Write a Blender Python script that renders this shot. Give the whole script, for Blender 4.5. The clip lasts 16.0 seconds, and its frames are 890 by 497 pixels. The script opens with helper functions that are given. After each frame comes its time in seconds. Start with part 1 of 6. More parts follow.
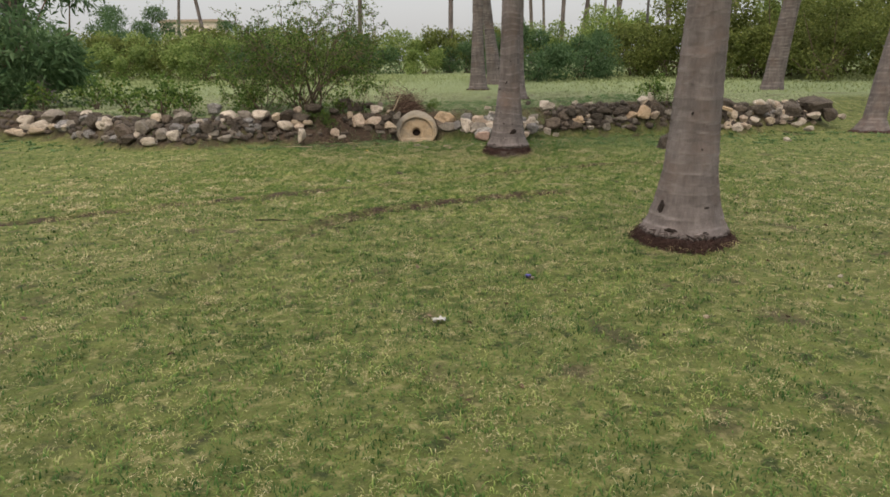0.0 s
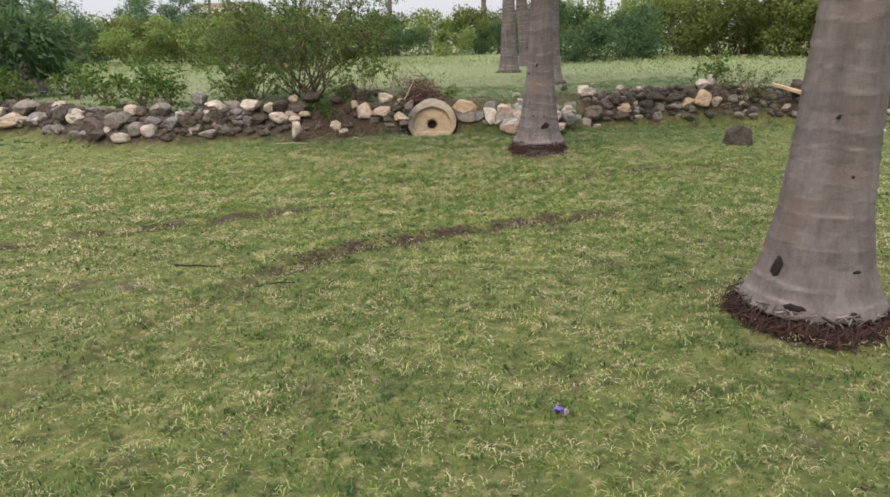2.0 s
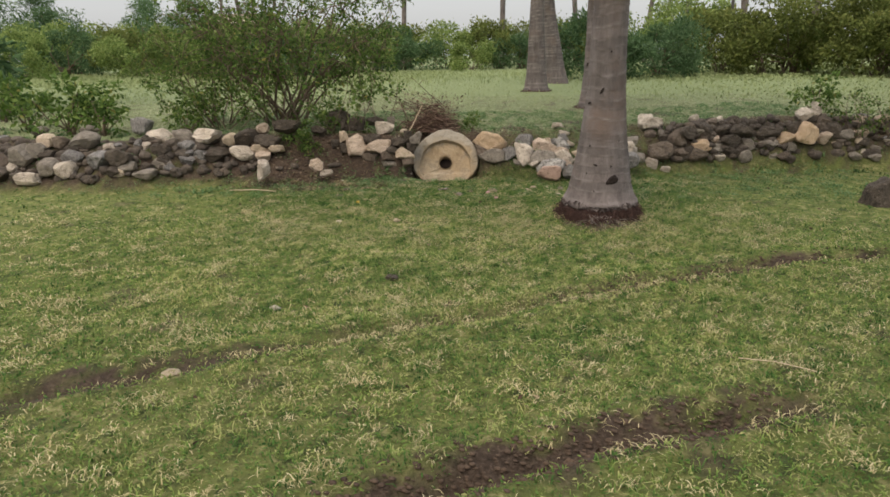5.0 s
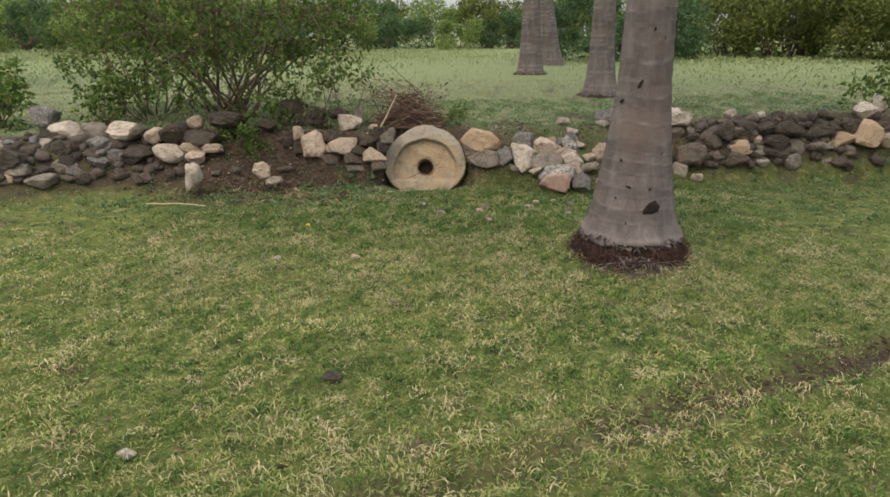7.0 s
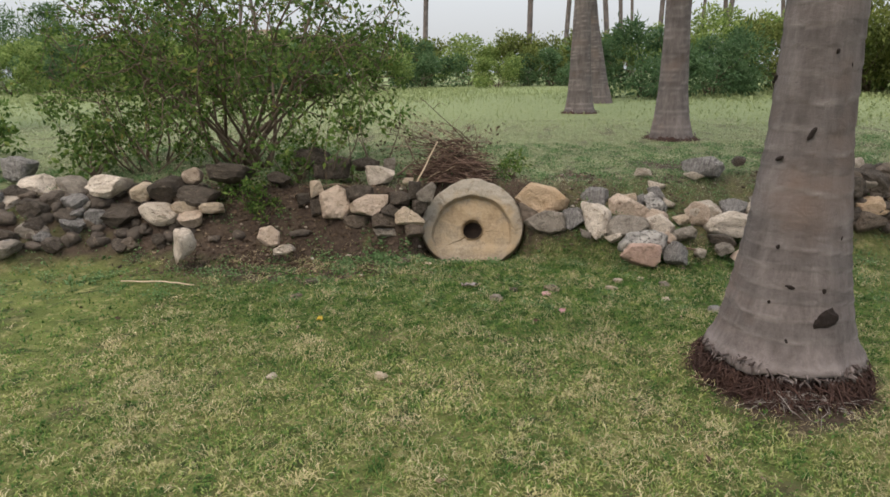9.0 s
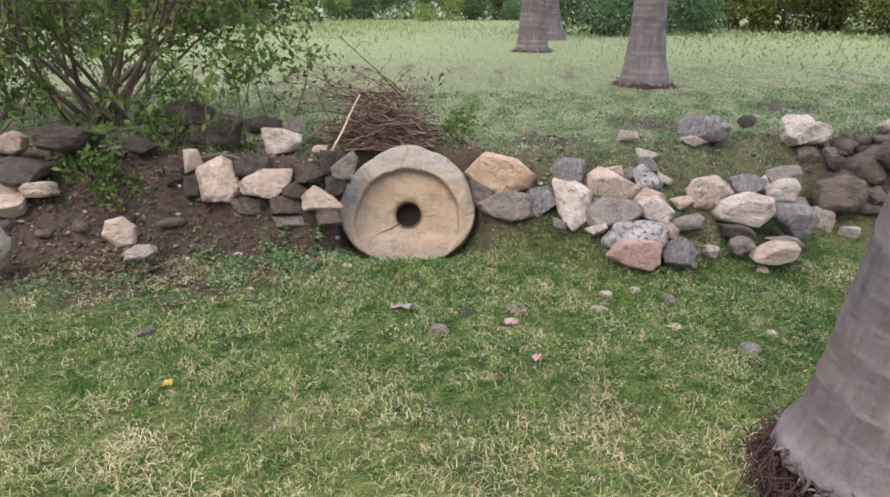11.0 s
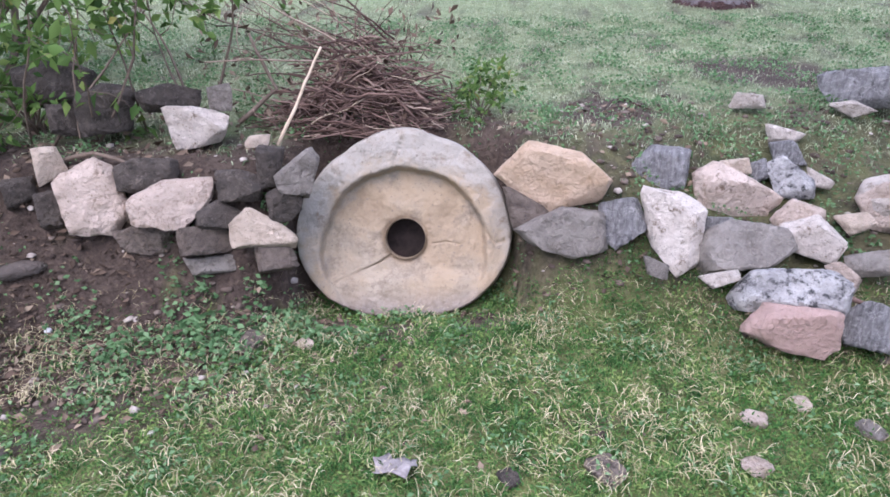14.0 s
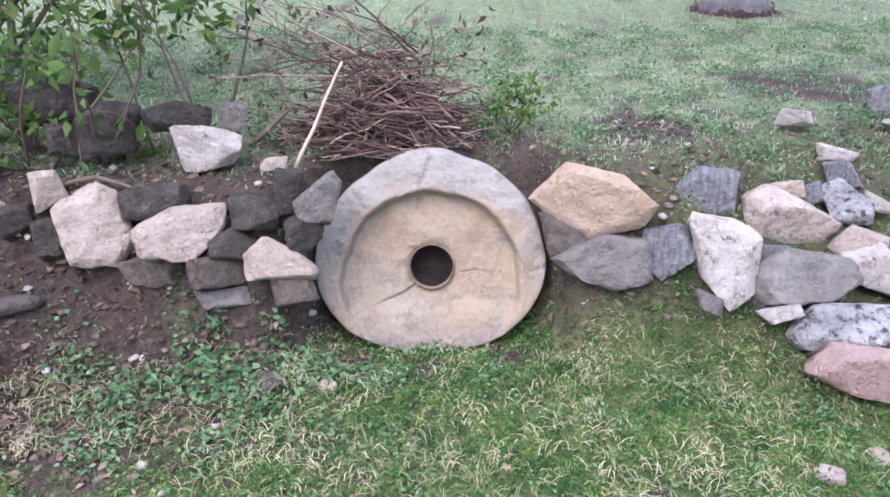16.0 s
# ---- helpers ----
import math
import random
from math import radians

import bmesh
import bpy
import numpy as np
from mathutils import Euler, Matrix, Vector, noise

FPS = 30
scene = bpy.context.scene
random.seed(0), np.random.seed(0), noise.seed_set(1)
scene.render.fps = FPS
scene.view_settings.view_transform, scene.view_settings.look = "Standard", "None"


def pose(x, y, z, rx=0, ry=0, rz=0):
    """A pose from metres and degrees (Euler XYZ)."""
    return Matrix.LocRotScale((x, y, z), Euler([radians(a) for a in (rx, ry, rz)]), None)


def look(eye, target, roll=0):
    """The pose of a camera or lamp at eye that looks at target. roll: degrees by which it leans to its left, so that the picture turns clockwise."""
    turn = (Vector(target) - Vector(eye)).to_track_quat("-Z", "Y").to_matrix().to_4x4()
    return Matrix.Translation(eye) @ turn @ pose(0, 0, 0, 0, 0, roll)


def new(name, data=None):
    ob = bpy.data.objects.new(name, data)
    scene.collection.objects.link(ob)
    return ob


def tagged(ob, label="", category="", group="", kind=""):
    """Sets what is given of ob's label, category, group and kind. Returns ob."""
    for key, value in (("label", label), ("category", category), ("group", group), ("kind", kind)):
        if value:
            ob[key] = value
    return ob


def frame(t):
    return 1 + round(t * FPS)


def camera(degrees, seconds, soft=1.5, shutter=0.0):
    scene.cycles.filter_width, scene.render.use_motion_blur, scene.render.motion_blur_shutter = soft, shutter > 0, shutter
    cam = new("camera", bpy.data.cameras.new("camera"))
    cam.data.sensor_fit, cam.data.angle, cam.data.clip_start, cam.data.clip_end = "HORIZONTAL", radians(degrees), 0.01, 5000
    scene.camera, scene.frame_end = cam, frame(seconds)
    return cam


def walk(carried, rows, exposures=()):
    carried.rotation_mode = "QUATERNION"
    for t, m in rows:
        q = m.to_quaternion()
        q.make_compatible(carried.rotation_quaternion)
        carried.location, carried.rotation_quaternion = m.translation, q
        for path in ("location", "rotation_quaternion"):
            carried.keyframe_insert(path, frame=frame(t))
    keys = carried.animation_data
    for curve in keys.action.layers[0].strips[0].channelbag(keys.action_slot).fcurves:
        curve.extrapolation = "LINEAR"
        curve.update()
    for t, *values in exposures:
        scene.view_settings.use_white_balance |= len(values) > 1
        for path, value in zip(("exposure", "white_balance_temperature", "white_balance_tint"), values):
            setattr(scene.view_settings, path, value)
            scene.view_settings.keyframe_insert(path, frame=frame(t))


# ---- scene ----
cam = camera(66.3, 16.0, soft=1.65)
PATH = [
    (0, (-0.025, 0.057, 1.327), (-0.049, 1.985, 0.794), -0.7),
    (0.5, (0.105, 0.558, 1.273), (0.071, 2.485, 0.737), 0.2),
    (1, (0.224, 1.034, 1.265), (0.196, 2.967, 0.752), -0.5),
    (1.5, (0.226, 1.456, 1.282), (0.174, 3.383, 0.75), 0.6),
    (2, (0.193, 1.938, 1.286), (0.066, 3.848, 0.706), -1.4),
    (2.5, (0.165, 2.415, 1.268), (-0.005, 4.298, 0.617), -0.9),
    (3, (0.099, 2.886, 1.278), (-0.053, 4.8, 0.717), -1.1),
    (3.5, (0.086, 3.373, 1.263), (-0.131, 5.276, 0.687), -1.8),
    (4, (0.038, 3.847, 1.251), (-0.196, 5.748, 0.677), -1.3),
    (4.5, (-0.008, 4.272, 1.294), (-0.194, 6.198, 0.786), -1.1),
    (5, (-0.015, 4.698, 1.284), (-0.179, 6.615, 0.74), -0.8),
    (7.5, (-0.127, 6.674, 1.268), (-0.247, 8.577, 0.665), -0.1),
    (8, (-0.185, 7.022, 1.251), (-0.347, 8.917, 0.633), 0.3),
    (8.5, (-0.247, 7.346, 1.248), (-0.35, 9.233, 0.594), -0.1),
    (9, (-0.302, 7.631, 1.236), (-0.526, 9.555, 0.737), -0.6),
    (9.5, (-0.335, 7.906, 1.219), (-0.466, 9.837, 0.712), 1.0),
    (12, (-0.364, 9.686, 1.193), (-0.405, 11.524, 0.405), 0.5),
    (12.5, (-0.415, 9.981, 1.178), (-0.465, 11.808, 0.364), 1.5),
    (13, (-0.465, 10.236, 1.187), (-0.529, 12.051, 0.348), 0.7),
    (13.5, (-0.439, 10.401, 1.18), (-0.531, 12.213, 0.338), -0.6),
    (14, (-0.448, 10.523, 1.162), (-0.52, 12.306, 0.258), -0.8),
    (14.5, (-0.493, 10.657, 1.157), (-0.489, 12.454, 0.279), -0.6),
    (15, (-0.536, 10.712, 1.155), (-0.548, 12.499, 0.257), -0.6),
    (15.5, (-0.554, 10.717, 1.154), (-0.597, 12.509, 0.267), -0.6),
    (16, (-0.565, 10.714, 1.155), (-0.629, 12.504, 0.266), -0.8),
]
EXPOSURES = [(0, 0.17, 8400, 13), (1.5, 0.54, 7800, 15), (3.5, 0.54, 7800, 14), (4, 0.66, 7500, 14), (4.5, 0.48, 7900, 13), (5, 0.24, 8300, 12), (7.5, 0.3, 8000, 12), (8, 0.72, 7100, 17), (8.5, 0.5, 7500, 14), (9.7, 0.28, 8100, 12), (11.8, 1.16, 6250, 25), (13, 1.14, 6100, 25), (13.5, 1.19, 5950, 26), (14.5, 1.21, 5850, 26), (16, 1.34, 5750, 26)]
walk(cam, [(t, look(eye, target, roll)) for t, eye, target, roll in PATH], EXPOSURES)
random.seed(7)
rng = np.random.default_rng(7)

# ---- light ----
world = bpy.data.worlds.new("overcast_sky")
scene.world = world
world.use_nodes = True
wt = world.node_tree
sky = wt.nodes.new("ShaderNodeTexSky")
sky.sky_type, sky.sun_disc = "NISHITA", False
sky.sun_elevation, sky.sun_rotation = radians(52), radians(205)
sky.air_density, sky.dust_density = 1.0, 3.0
back = wt.nodes["Background"]
cloud = wt.nodes.new("ShaderNodeMix")
cloud.data_type = "RGBA"
cloud.inputs[0].default_value = 0.8
cloud.inputs[7].default_value = (4.7, 5.5, 6.8, 1)
wt.links.new(sky.outputs[0], cloud.inputs[6])
# an overcast sky is three times brighter overhead than at the horizon
wc = wt.nodes.new("ShaderNodeTexCoord")
wz = wt.nodes.new("ShaderNodeSeparateXYZ")
wr = wt.nodes.new("ShaderNodeMapRange")
wr.inputs[1].default_value, wr.inputs[2].default_value, wr.inputs[3].default_value, wr.inputs[4].default_value = 0.0, 1.0, 1.0, 3.0
wm = wt.nodes.new("ShaderNodeVectorMath")
wm.operation = "SCALE"
wt.links.new(wc.outputs["Generated"], wz.inputs[0])
wt.links.new(wz.outputs[2], wr.inputs[0])
wt.links.new(cloud.outputs[2], wm.inputs[0])
wt.links.new(wr.outputs[0], wm.inputs["Scale"])
wt.links.new(wm.outputs[0], back.inputs[0])
back.inputs[1].default_value = 0.1
sun = new("sun", bpy.data.lights.new("sun", "SUN"))
sun.data.energy, sun.data.angle, sun.data.color = 1.4, radians(45), (1, 0.96, 0.9)
sun.matrix_world = look((-4, -8, 14), (0, 0, 0))


# ---- materials ----
def mat(name, rough=0.9):
    m = bpy.data.materials.new(name)
    m.use_nodes = True
    b = m.node_tree.nodes["Principled BSDF"]
    b.inputs["Roughness"].default_value = rough
    b.inputs["Specular IOR Level"].default_value = 0.25
    return m, m.node_tree, b


def noise_tex(nt, scale, detail=6, rough=0.6, coords="Object", stretch=None, shift=False):
    tc = nt.nodes.new("ShaderNodeTexCoord")
    n = nt.nodes.new("ShaderNodeTexNoise")
    n.inputs["Scale"].default_value, n.inputs["Detail"].default_value, n.inputs["Roughness"].default_value = scale, detail, rough
    src = tc.outputs[coords]
    if stretch or shift:
        mp = nt.nodes.new("ShaderNodeMapping")
        if stretch:
            mp.inputs["Scale"].default_value = stretch
        if shift:
            oi = nt.nodes.new("ShaderNodeObjectInfo")
            mu = nt.nodes.new("ShaderNodeMath")
            mu.operation = "MULTIPLY"
            mu.inputs[1].default_value = 37.0
            nt.links.new(oi.outputs["Random"], mu.inputs[0])
            nt.links.new(mu.outputs[0], mp.inputs["Location"])
        nt.links.new(src, mp.inputs["Vector"])
        src = mp.outputs[0]
    nt.links.new(src, n.inputs["Vector"])
    return n.outputs["Fac"]


def ramp(nt, fac, stops):
    r = nt.nodes.new("ShaderNodeValToRGB")
    e = r.color_ramp.elements
    while len(e) < len(stops):
        e.new(0.5)
    for el, (p, c) in zip(e, stops):
        el.position, el.color = p, (*c, 1)
    nt.links.new(fac, r.inputs[0])
    return r.outputs[0]


def mix(nt, fac, a, b, mode="MIX"):
    m = nt.nodes.new("ShaderNodeMix")
    m.data_type, m.blend_type = "RGBA", mode
    for s, v in ((m.inputs[0], fac), (m.inputs[6], a), (m.inputs[7], b)):
        if isinstance(v, bpy.types.NodeSocket):
            nt.links.new(v, s)
        elif isinstance(v, tuple):
            s.default_value = (*v, 1)
        else:
            s.default_value = v
    return m.outputs[2]


def level(nt, fac, lo, hi):
    r = nt.nodes.new("ShaderNodeMapRange")
    r.inputs[1].default_value, r.inputs[2].default_value = lo, hi
    nt.links.new(fac, r.inputs[0])
    return r.outputs[0]


def bump(nt, b, fac, strength, dist, under=None):
    n = nt.nodes.new("ShaderNodeBump")
    n.inputs["Strength"].default_value, n.inputs["Distance"].default_value = strength, dist
    nt.links.new(fac, n.inputs["Height"])
    if under is not None:
        nt.links.new(under, n.inputs["Normal"])
    nt.links.new(n.outputs[0], b.inputs["Normal"])
    return n.outputs[0]


def attr(nt, name):
    a = nt.nodes.new("ShaderNodeAttribute")
    a.attribute_name = name
    return a.outputs["Fac"]


def rock_mat(name, light, dark, stain, stain_at=0.55, streak=None):
    m, nt, b = mat(name, 0.88)
    fine = noise_tex(nt, 22, 8, 0.7, shift=True)
    broad = noise_tex(nt, 3.2, 4, 0.6, stretch=streak, shift=True)
    col = ramp(nt, broad, [(0.3, dark), (0.62, light)])
    col = mix(nt, level(nt, fine, 0.35, 0.75), col, mix(nt, 0.55, col, light))
    st = level(nt, noise_tex(nt, 5.5, 8, 0.75, shift=True), stain_at, stain_at + 0.1)
    col = mix(nt, st, col, stain)
    pits = level(nt, noise_tex(nt, 34, 3, 0.6, shift=True), 0.34, 0.29)
    col = mix(nt, pits, col, stain)
    hollows = level(nt, noise_tex(nt, 11, 6, 0.75, shift=True), 0.4, 0.33)
    col = mix(nt, hollows, col, mix(nt, 0.6, col, stain))
    vor = nt.nodes.new("ShaderNodeTexVoronoi")
    vor.feature = "DISTANCE_TO_EDGE"
    vor.inputs["Scale"].default_value = 3.3
    wob = nt.nodes.new("ShaderNodeTexCoord")
    wob_n = nt.nodes.new("ShaderNodeTexNoise")
    wob_n.inputs["Scale"].default_value, wob_n.inputs["Detail"].default_value = 3.0, 5
    wob_m = nt.nodes.new("ShaderNodeVectorMath")
    wob_m.operation = "MULTIPLY_ADD"
    wob_m.inputs[1].default_value = (0.7, 0.7, 0.7)
    nt.links.new(wob.outputs["Object"], wob_n.inputs["Vector"])
    nt.links.new(wob_n.outputs["Color"], wob_m.inputs[0])
    nt.links.new(wob.outputs["Object"], wob_m.inputs[2])
    nt.links.new(wob_m.outputs[0], vor.inputs["Vector"])
    crackle = level(nt, vor.outputs["Distance"], 0.0, 0.05)
    gate = level(nt, noise_tex(nt, 2.6, 2, 0.5, shift=True), 0.4, 0.5)
    gm_ = nt.nodes.new("ShaderNodeMath")
    gm_.operation = "MAXIMUM"
    nt.links.new(crackle, gm_.inputs[0])
    nt.links.new(gate, gm_.inputs[1])
    col = mix(nt, gm_.outputs[0], mix(nt, 0.5, col, stain), col)
    oi = nt.nodes.new("ShaderNodeObjectInfo")
    col = mix(nt, 1.0, col, ramp(nt, oi.outputs["Random"], [(0.0, (0.8, 0.77, 0.74)), (0.5, (1.0, 0.97, 0.94)), (1.0, (1.06, 1.03, 1.0))]), "MULTIPLY")
    nt.links.new(col, b.inputs["Base Color"])
    n0 = bump(nt, b, gm_.outputs[0], 0.5, 0.02)
    n1 = bump(nt, b, fine, 0.5, 0.04, n0)
    bump(nt, b, noise_tex(nt, 6, 7, 0.65, shift=True), 0.75, 0.11, n1)
    return m


ROCK = {
    "white": rock_mat("pale_limestone", (0.72, 0.645, 0.565), (0.45, 0.375, 0.305), (0.2, 0.145, 0.1), 0.56),
    "rose": rock_mat("rosy_limestone", (0.68, 0.555, 0.46), (0.45, 0.35, 0.27), (0.24, 0.165, 0.115), 0.57),
    "cream": rock_mat("cream_limestone", (0.7, 0.58, 0.46), (0.5, 0.4, 0.3), (0.22, 0.17, 0.12), 0.61),
    "dark": rock_mat("dark_basalt", (0.12, 0.1, 0.083), (0.038, 0.032, 0.027), (0.23, 0.19, 0.155), 0.58),
    "core": rock_mat("rubble_of_mixed_stone", (0.12, 0.1, 0.085), (0.03, 0.026, 0.023), (0.22, 0.18, 0.145), 0.6),
    "grey": rock_mat("grey_fieldstone", (0.34, 0.305, 0.265), (0.14, 0.122, 0.104), (0.42, 0.37, 0.32), 0.6),
    "slate": rock_mat("blue_grey_slate", (0.31, 0.3, 0.295), (0.095, 0.093, 0.095), (0.58, 0.56, 0.54), 0.6, (4.0, 1, 1)),
    "brown": rock_mat("brown_fieldstone", (0.23, 0.185, 0.15), (0.095, 0.075, 0.06), (0.07, 0.06, 0.05), 0.58),
    "orange": rock_mat("orange_sandstone", (0.66, 0.5, 0.36), (0.5, 0.345, 0.215), (0.4, 0.28, 0.19), 0.62),
    "pink": rock_mat("pink_sandstone", (0.56, 0.39, 0.33), (0.44, 0.3, 0.245), (0.42, 0.32, 0.26), 0.66),
    "speckled": rock_mat("speckled_granite", (0.58, 0.56, 0.53), (0.2, 0.19, 0.185), (0.06, 0.06, 0.06), 0.51),
}
ROCK_WORDS = {
    "white": "pale limestone block with brown stains", "rose": "rosy pale limestone block", "cream": "cream limestone lump with dark pits",
    "dark": "dark weathered basalt block", "grey": "grey rough fieldstone", "slate": "blue-grey streaked slate stone",
    "brown": "brown earthy fieldstone", "orange": "orange sandstone block with smooth top", "pink": "pink sandstone block", "speckled": "speckled black and white granite stone",
}


def ground_mat():
    m, nt, b = mat("turf_and_soil", 0.95)
    broad = noise_tex(nt, 0.55, 5, 0.6)
    mid = noise_tex(nt, 4.5, 6, 0.65)
    fine = noise_tex(nt, 45, 5, 0.7)
    green = ramp(nt, mid, [(0.3, (0.06, 0.09, 0.02)), (0.5, (0.11, 0.14, 0.036)), (0.7, (0.19, 0.21, 0.065))])
    green = mix(nt, level(nt, broad, 0.45, 0.7), green, ramp(nt, fine, [(0.35, (0.1, 0.125, 0.035)), (0.65, (0.21, 0.225, 0.08))]))
    green = mix(nt, level(nt, noise_tex(nt, 13, 6, 0.7), 0.52, 0.66), green, (0.3, 0.28, 0.125))
    green = mix(nt, level(nt, noise_tex(nt, 8, 5, 0.7), 0.46, 0.34), green, (0.035, 0.06, 0.016))
    soil = ramp(nt, fine, [(0.3, (0.026, 0.018, 0.013)), (0.55, (0.068, 0.047, 0.035)), (0.75, (0.135, 0.1, 0.076))])
    soil = mix(nt, level(nt, mid, 0.4, 0.7), soil, mix(nt, 0.45, soil, (0.13, 0.095, 0.07)))
    pale = ramp(nt, noise_tex(nt, 20, 6, 0.7), [(0.3, (0.1, 0.14, 0.055)), (0.5, (0.19, 0.235, 0.11)), (0.7, (0.3, 0.325, 0.175))])
    green = mix(nt, attr(nt, "field"), green, pale)
    col = mix(nt, attr(nt, "soil"), green, soil)
    nt.links.new(col, b.inputs["Base Color"])
    n1 = bump(nt, b, fine, 0.9, 0.03)
    bump(nt, b, mid, 0.5, 0.06, n1)
    return m


def leaf_mat(name, stops, rough=0.6, through_light=0.25):
    m, nt, b = mat(name, rough)
    b.inputs["Specular IOR Level"].default_value = 0.12
    col = ramp(nt, attr(nt, "tone"), stops)
    col = mix(nt, 0.35, col, mix(nt, 1.0, col, ramp(nt, noise_tex(nt, 1.3, 3), [(0.3, (0.55, 0.6, 0.55)), (0.7, (1.25, 1.2, 1.0))]), "MULTIPLY"))
    nt.links.new(col, b.inputs["Base Color"])
    if through_light:
        tr = nt.nodes.new("ShaderNodeBsdfTranslucent")
        nt.links.new(col, tr.inputs[0])
        ms = nt.nodes.new("ShaderNodeMixShader")
        ms.inputs[0].default_value = through_light
        nt.links.new(b.outputs[0], ms.inputs[1])
        nt.links.new(tr.outputs[0], ms.inputs[2])
        nt.links.new(ms.outputs[0], nt.nodes["Material Output"].inputs[0])
    return m


def plain_mat(name, a, c, scale=14, rough=0.9, stretch=None, bumpy=0.5):
    m, nt, b = mat(name, rough)
    f = noise_tex(nt, scale, 7, 0.68, stretch=stretch, shift=True)
    w = noise_tex(nt, scale * 0.15, 3, 0.6, shift=True)
    col = ramp(nt, f, [(0.3, a), (0.68, c)])
    col = mix(nt, level(nt, w, 0.4, 0.7), col, mix(nt, 0.6, col, a))
    nt.links.new(col, b.inputs["Base Color"])
    bump(nt, b, f, bumpy, 0.01)
    return m


def trunk_mat():
    m, nt, b = mat("palm_bark", 0.92)
    fine = noise_tex(nt, 26, 7, 0.7, stretch=(1, 1, 1.4))
    streak = noise_tex(nt, 5, 7, 0.75, stretch=(2.6, 2.6, 0.55))
    col = ramp(nt, streak, [(0.3, (0.075, 0.064, 0.06)), (0.55, (0.14, 0.122, 0.117)), (0.75, (0.205, 0.183, 0.175))])
    col = mix(nt, level(nt, noise_tex(nt, 2.4, 4, 0.6, shift=True), 0.5, 0.72), col, (0.14, 0.105, 0.09))
    col = mix(nt, 1.0, col, ramp(nt, attr(nt, "band"), [(0.0, (0.8, 0.78, 0.78)), (0.5, (0.98, 0.96, 0.96)), (1.0, (1.14, 1.1, 1.1))]), "MULTIPLY")
    ring = attr(nt, "ring")
    col = mix(nt, ring, col, ramp(nt, fine, [(0.35, (0.24, 0.2, 0.195)), (0.7, (0.4, 0.36, 0.35))]))
    col = mix(nt, level(nt, fine, 0.36, 0.28), col, (0.075, 0.06, 0.055))
    nt.links.new(col, b.inputs["Base Color"])
    n1 = bump(nt, b, fine, 0.6, 0.012)
    bump(nt, b, streak, 0.5, 0.014, n1)
    return m


def island_mat(name, stops):
    """Every loose piece of the mesh takes its own tone."""
    m, nt, b = mat(name, 0.9)
    g = nt.nodes.new("ShaderNodeNewGeometry")
    f = noise_tex(nt, 30, 6, 0.7, shift=True)
    col = ramp(nt, g.outputs["Random Per Island"], stops)
    col = mix(nt, level(nt, f, 0.45, 0.7), col, mix(nt, 0.5, col, stops[0][1]))
    nt.links.new(col, b.inputs["Base Color"])
    bump(nt, b, f, 0.5, 0.01)
    return m


M_GROUND = ground_mat()
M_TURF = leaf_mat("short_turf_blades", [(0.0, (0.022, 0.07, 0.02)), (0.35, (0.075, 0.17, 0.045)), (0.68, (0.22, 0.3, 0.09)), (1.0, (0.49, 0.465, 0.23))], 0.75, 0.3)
M_CLOVER = leaf_mat("weed_leaves", [(0.0, (0.06, 0.125, 0.05)), (0.5, (0.13, 0.23, 0.1)), (1.0, (0.25, 0.36, 0.19))], 0.6, 0.3)
M_MEADOW = leaf_mat("meadow_blades", [(0.0, (0.19, 0.22, 0.135)), (0.5, (0.33, 0.36, 0.235)), (0.85, (0.44, 0.45, 0.3)), (1.0, (0.55, 0.51, 0.37))], 0.75, 0.3)
M_TALL = leaf_mat("tall_meadow_blades", [(0.0, (0.23, 0.28, 0.135)), (0.5, (0.27, 0.32, 0.16)), (0.85, (0.31, 0.355, 0.185)), (1.0, (0.36, 0.38, 0.22))], 0.75, 0.4)
M_STRAW = leaf_mat("dry_straw", [(0.0, (0.28, 0.235, 0.125)), (0.6, (0.5, 0.425, 0.26)), (1.0, (0.68, 0.6, 0.42))], 0.85, 0.15)
M_BUSH = leaf_mat("shrub_leaves", [(0.0, (0.036, 0.075, 0.02)), (0.5, (0.095, 0.17, 0.042)), (0.9, (0.19, 0.26, 0.075)), (1.0, (0.27, 0.25, 0.08))], 0.6, 0.35)
M_OLIVE = leaf_mat("olive_leaves", [(0.0, (0.06, 0.08, 0.025)), (0.5, (0.135, 0.17, 0.05)), (1.0, (0.23, 0.25, 0.085))], 0.6, 0.35)
# fresh and blue-green leaves, both paled: distance haze put into the colour
M_FRESH = leaf_mat("fresh_leaves", [(0.0, (0.09, 0.15, 0.045)), (0.5, (0.2, 0.28, 0.09)), (1.0, (0.34, 0.4, 0.16))], 0.6, 0.35)
M_TEAL = leaf_mat("blue_green_leaves", [(0.0, (0.045, 0.095, 0.045)), (0.6, (0.1, 0.18, 0.085)), (1.0, (0.17, 0.25, 0.135))], 0.6, 0.3)
M_FROND = leaf_mat("palm_frond_green", [(0.0, (0.04, 0.075, 0.022)), (1.0, (0.1, 0.14, 0.045))])
M_DEAD = leaf_mat("dead_leaves", [(0.0, (0.05, 0.034, 0.025)), (0.6, (0.12, 0.082, 0.06)), (1.0, (0.24, 0.18, 0.13))], 0.85, 0.0)
M_BARK = trunk_mat()
M_ROOT = plain_mat("root_fibres", (0.03, 0.018, 0.016), (0.11, 0.06, 0.048), 40, 0.95, (1, 1, 0.3), 0.9)
M_ASH = plain_mat("bleached_fibres", (0.14, 0.12, 0.11), (0.46, 0.41, 0.38), 40, 0.95)
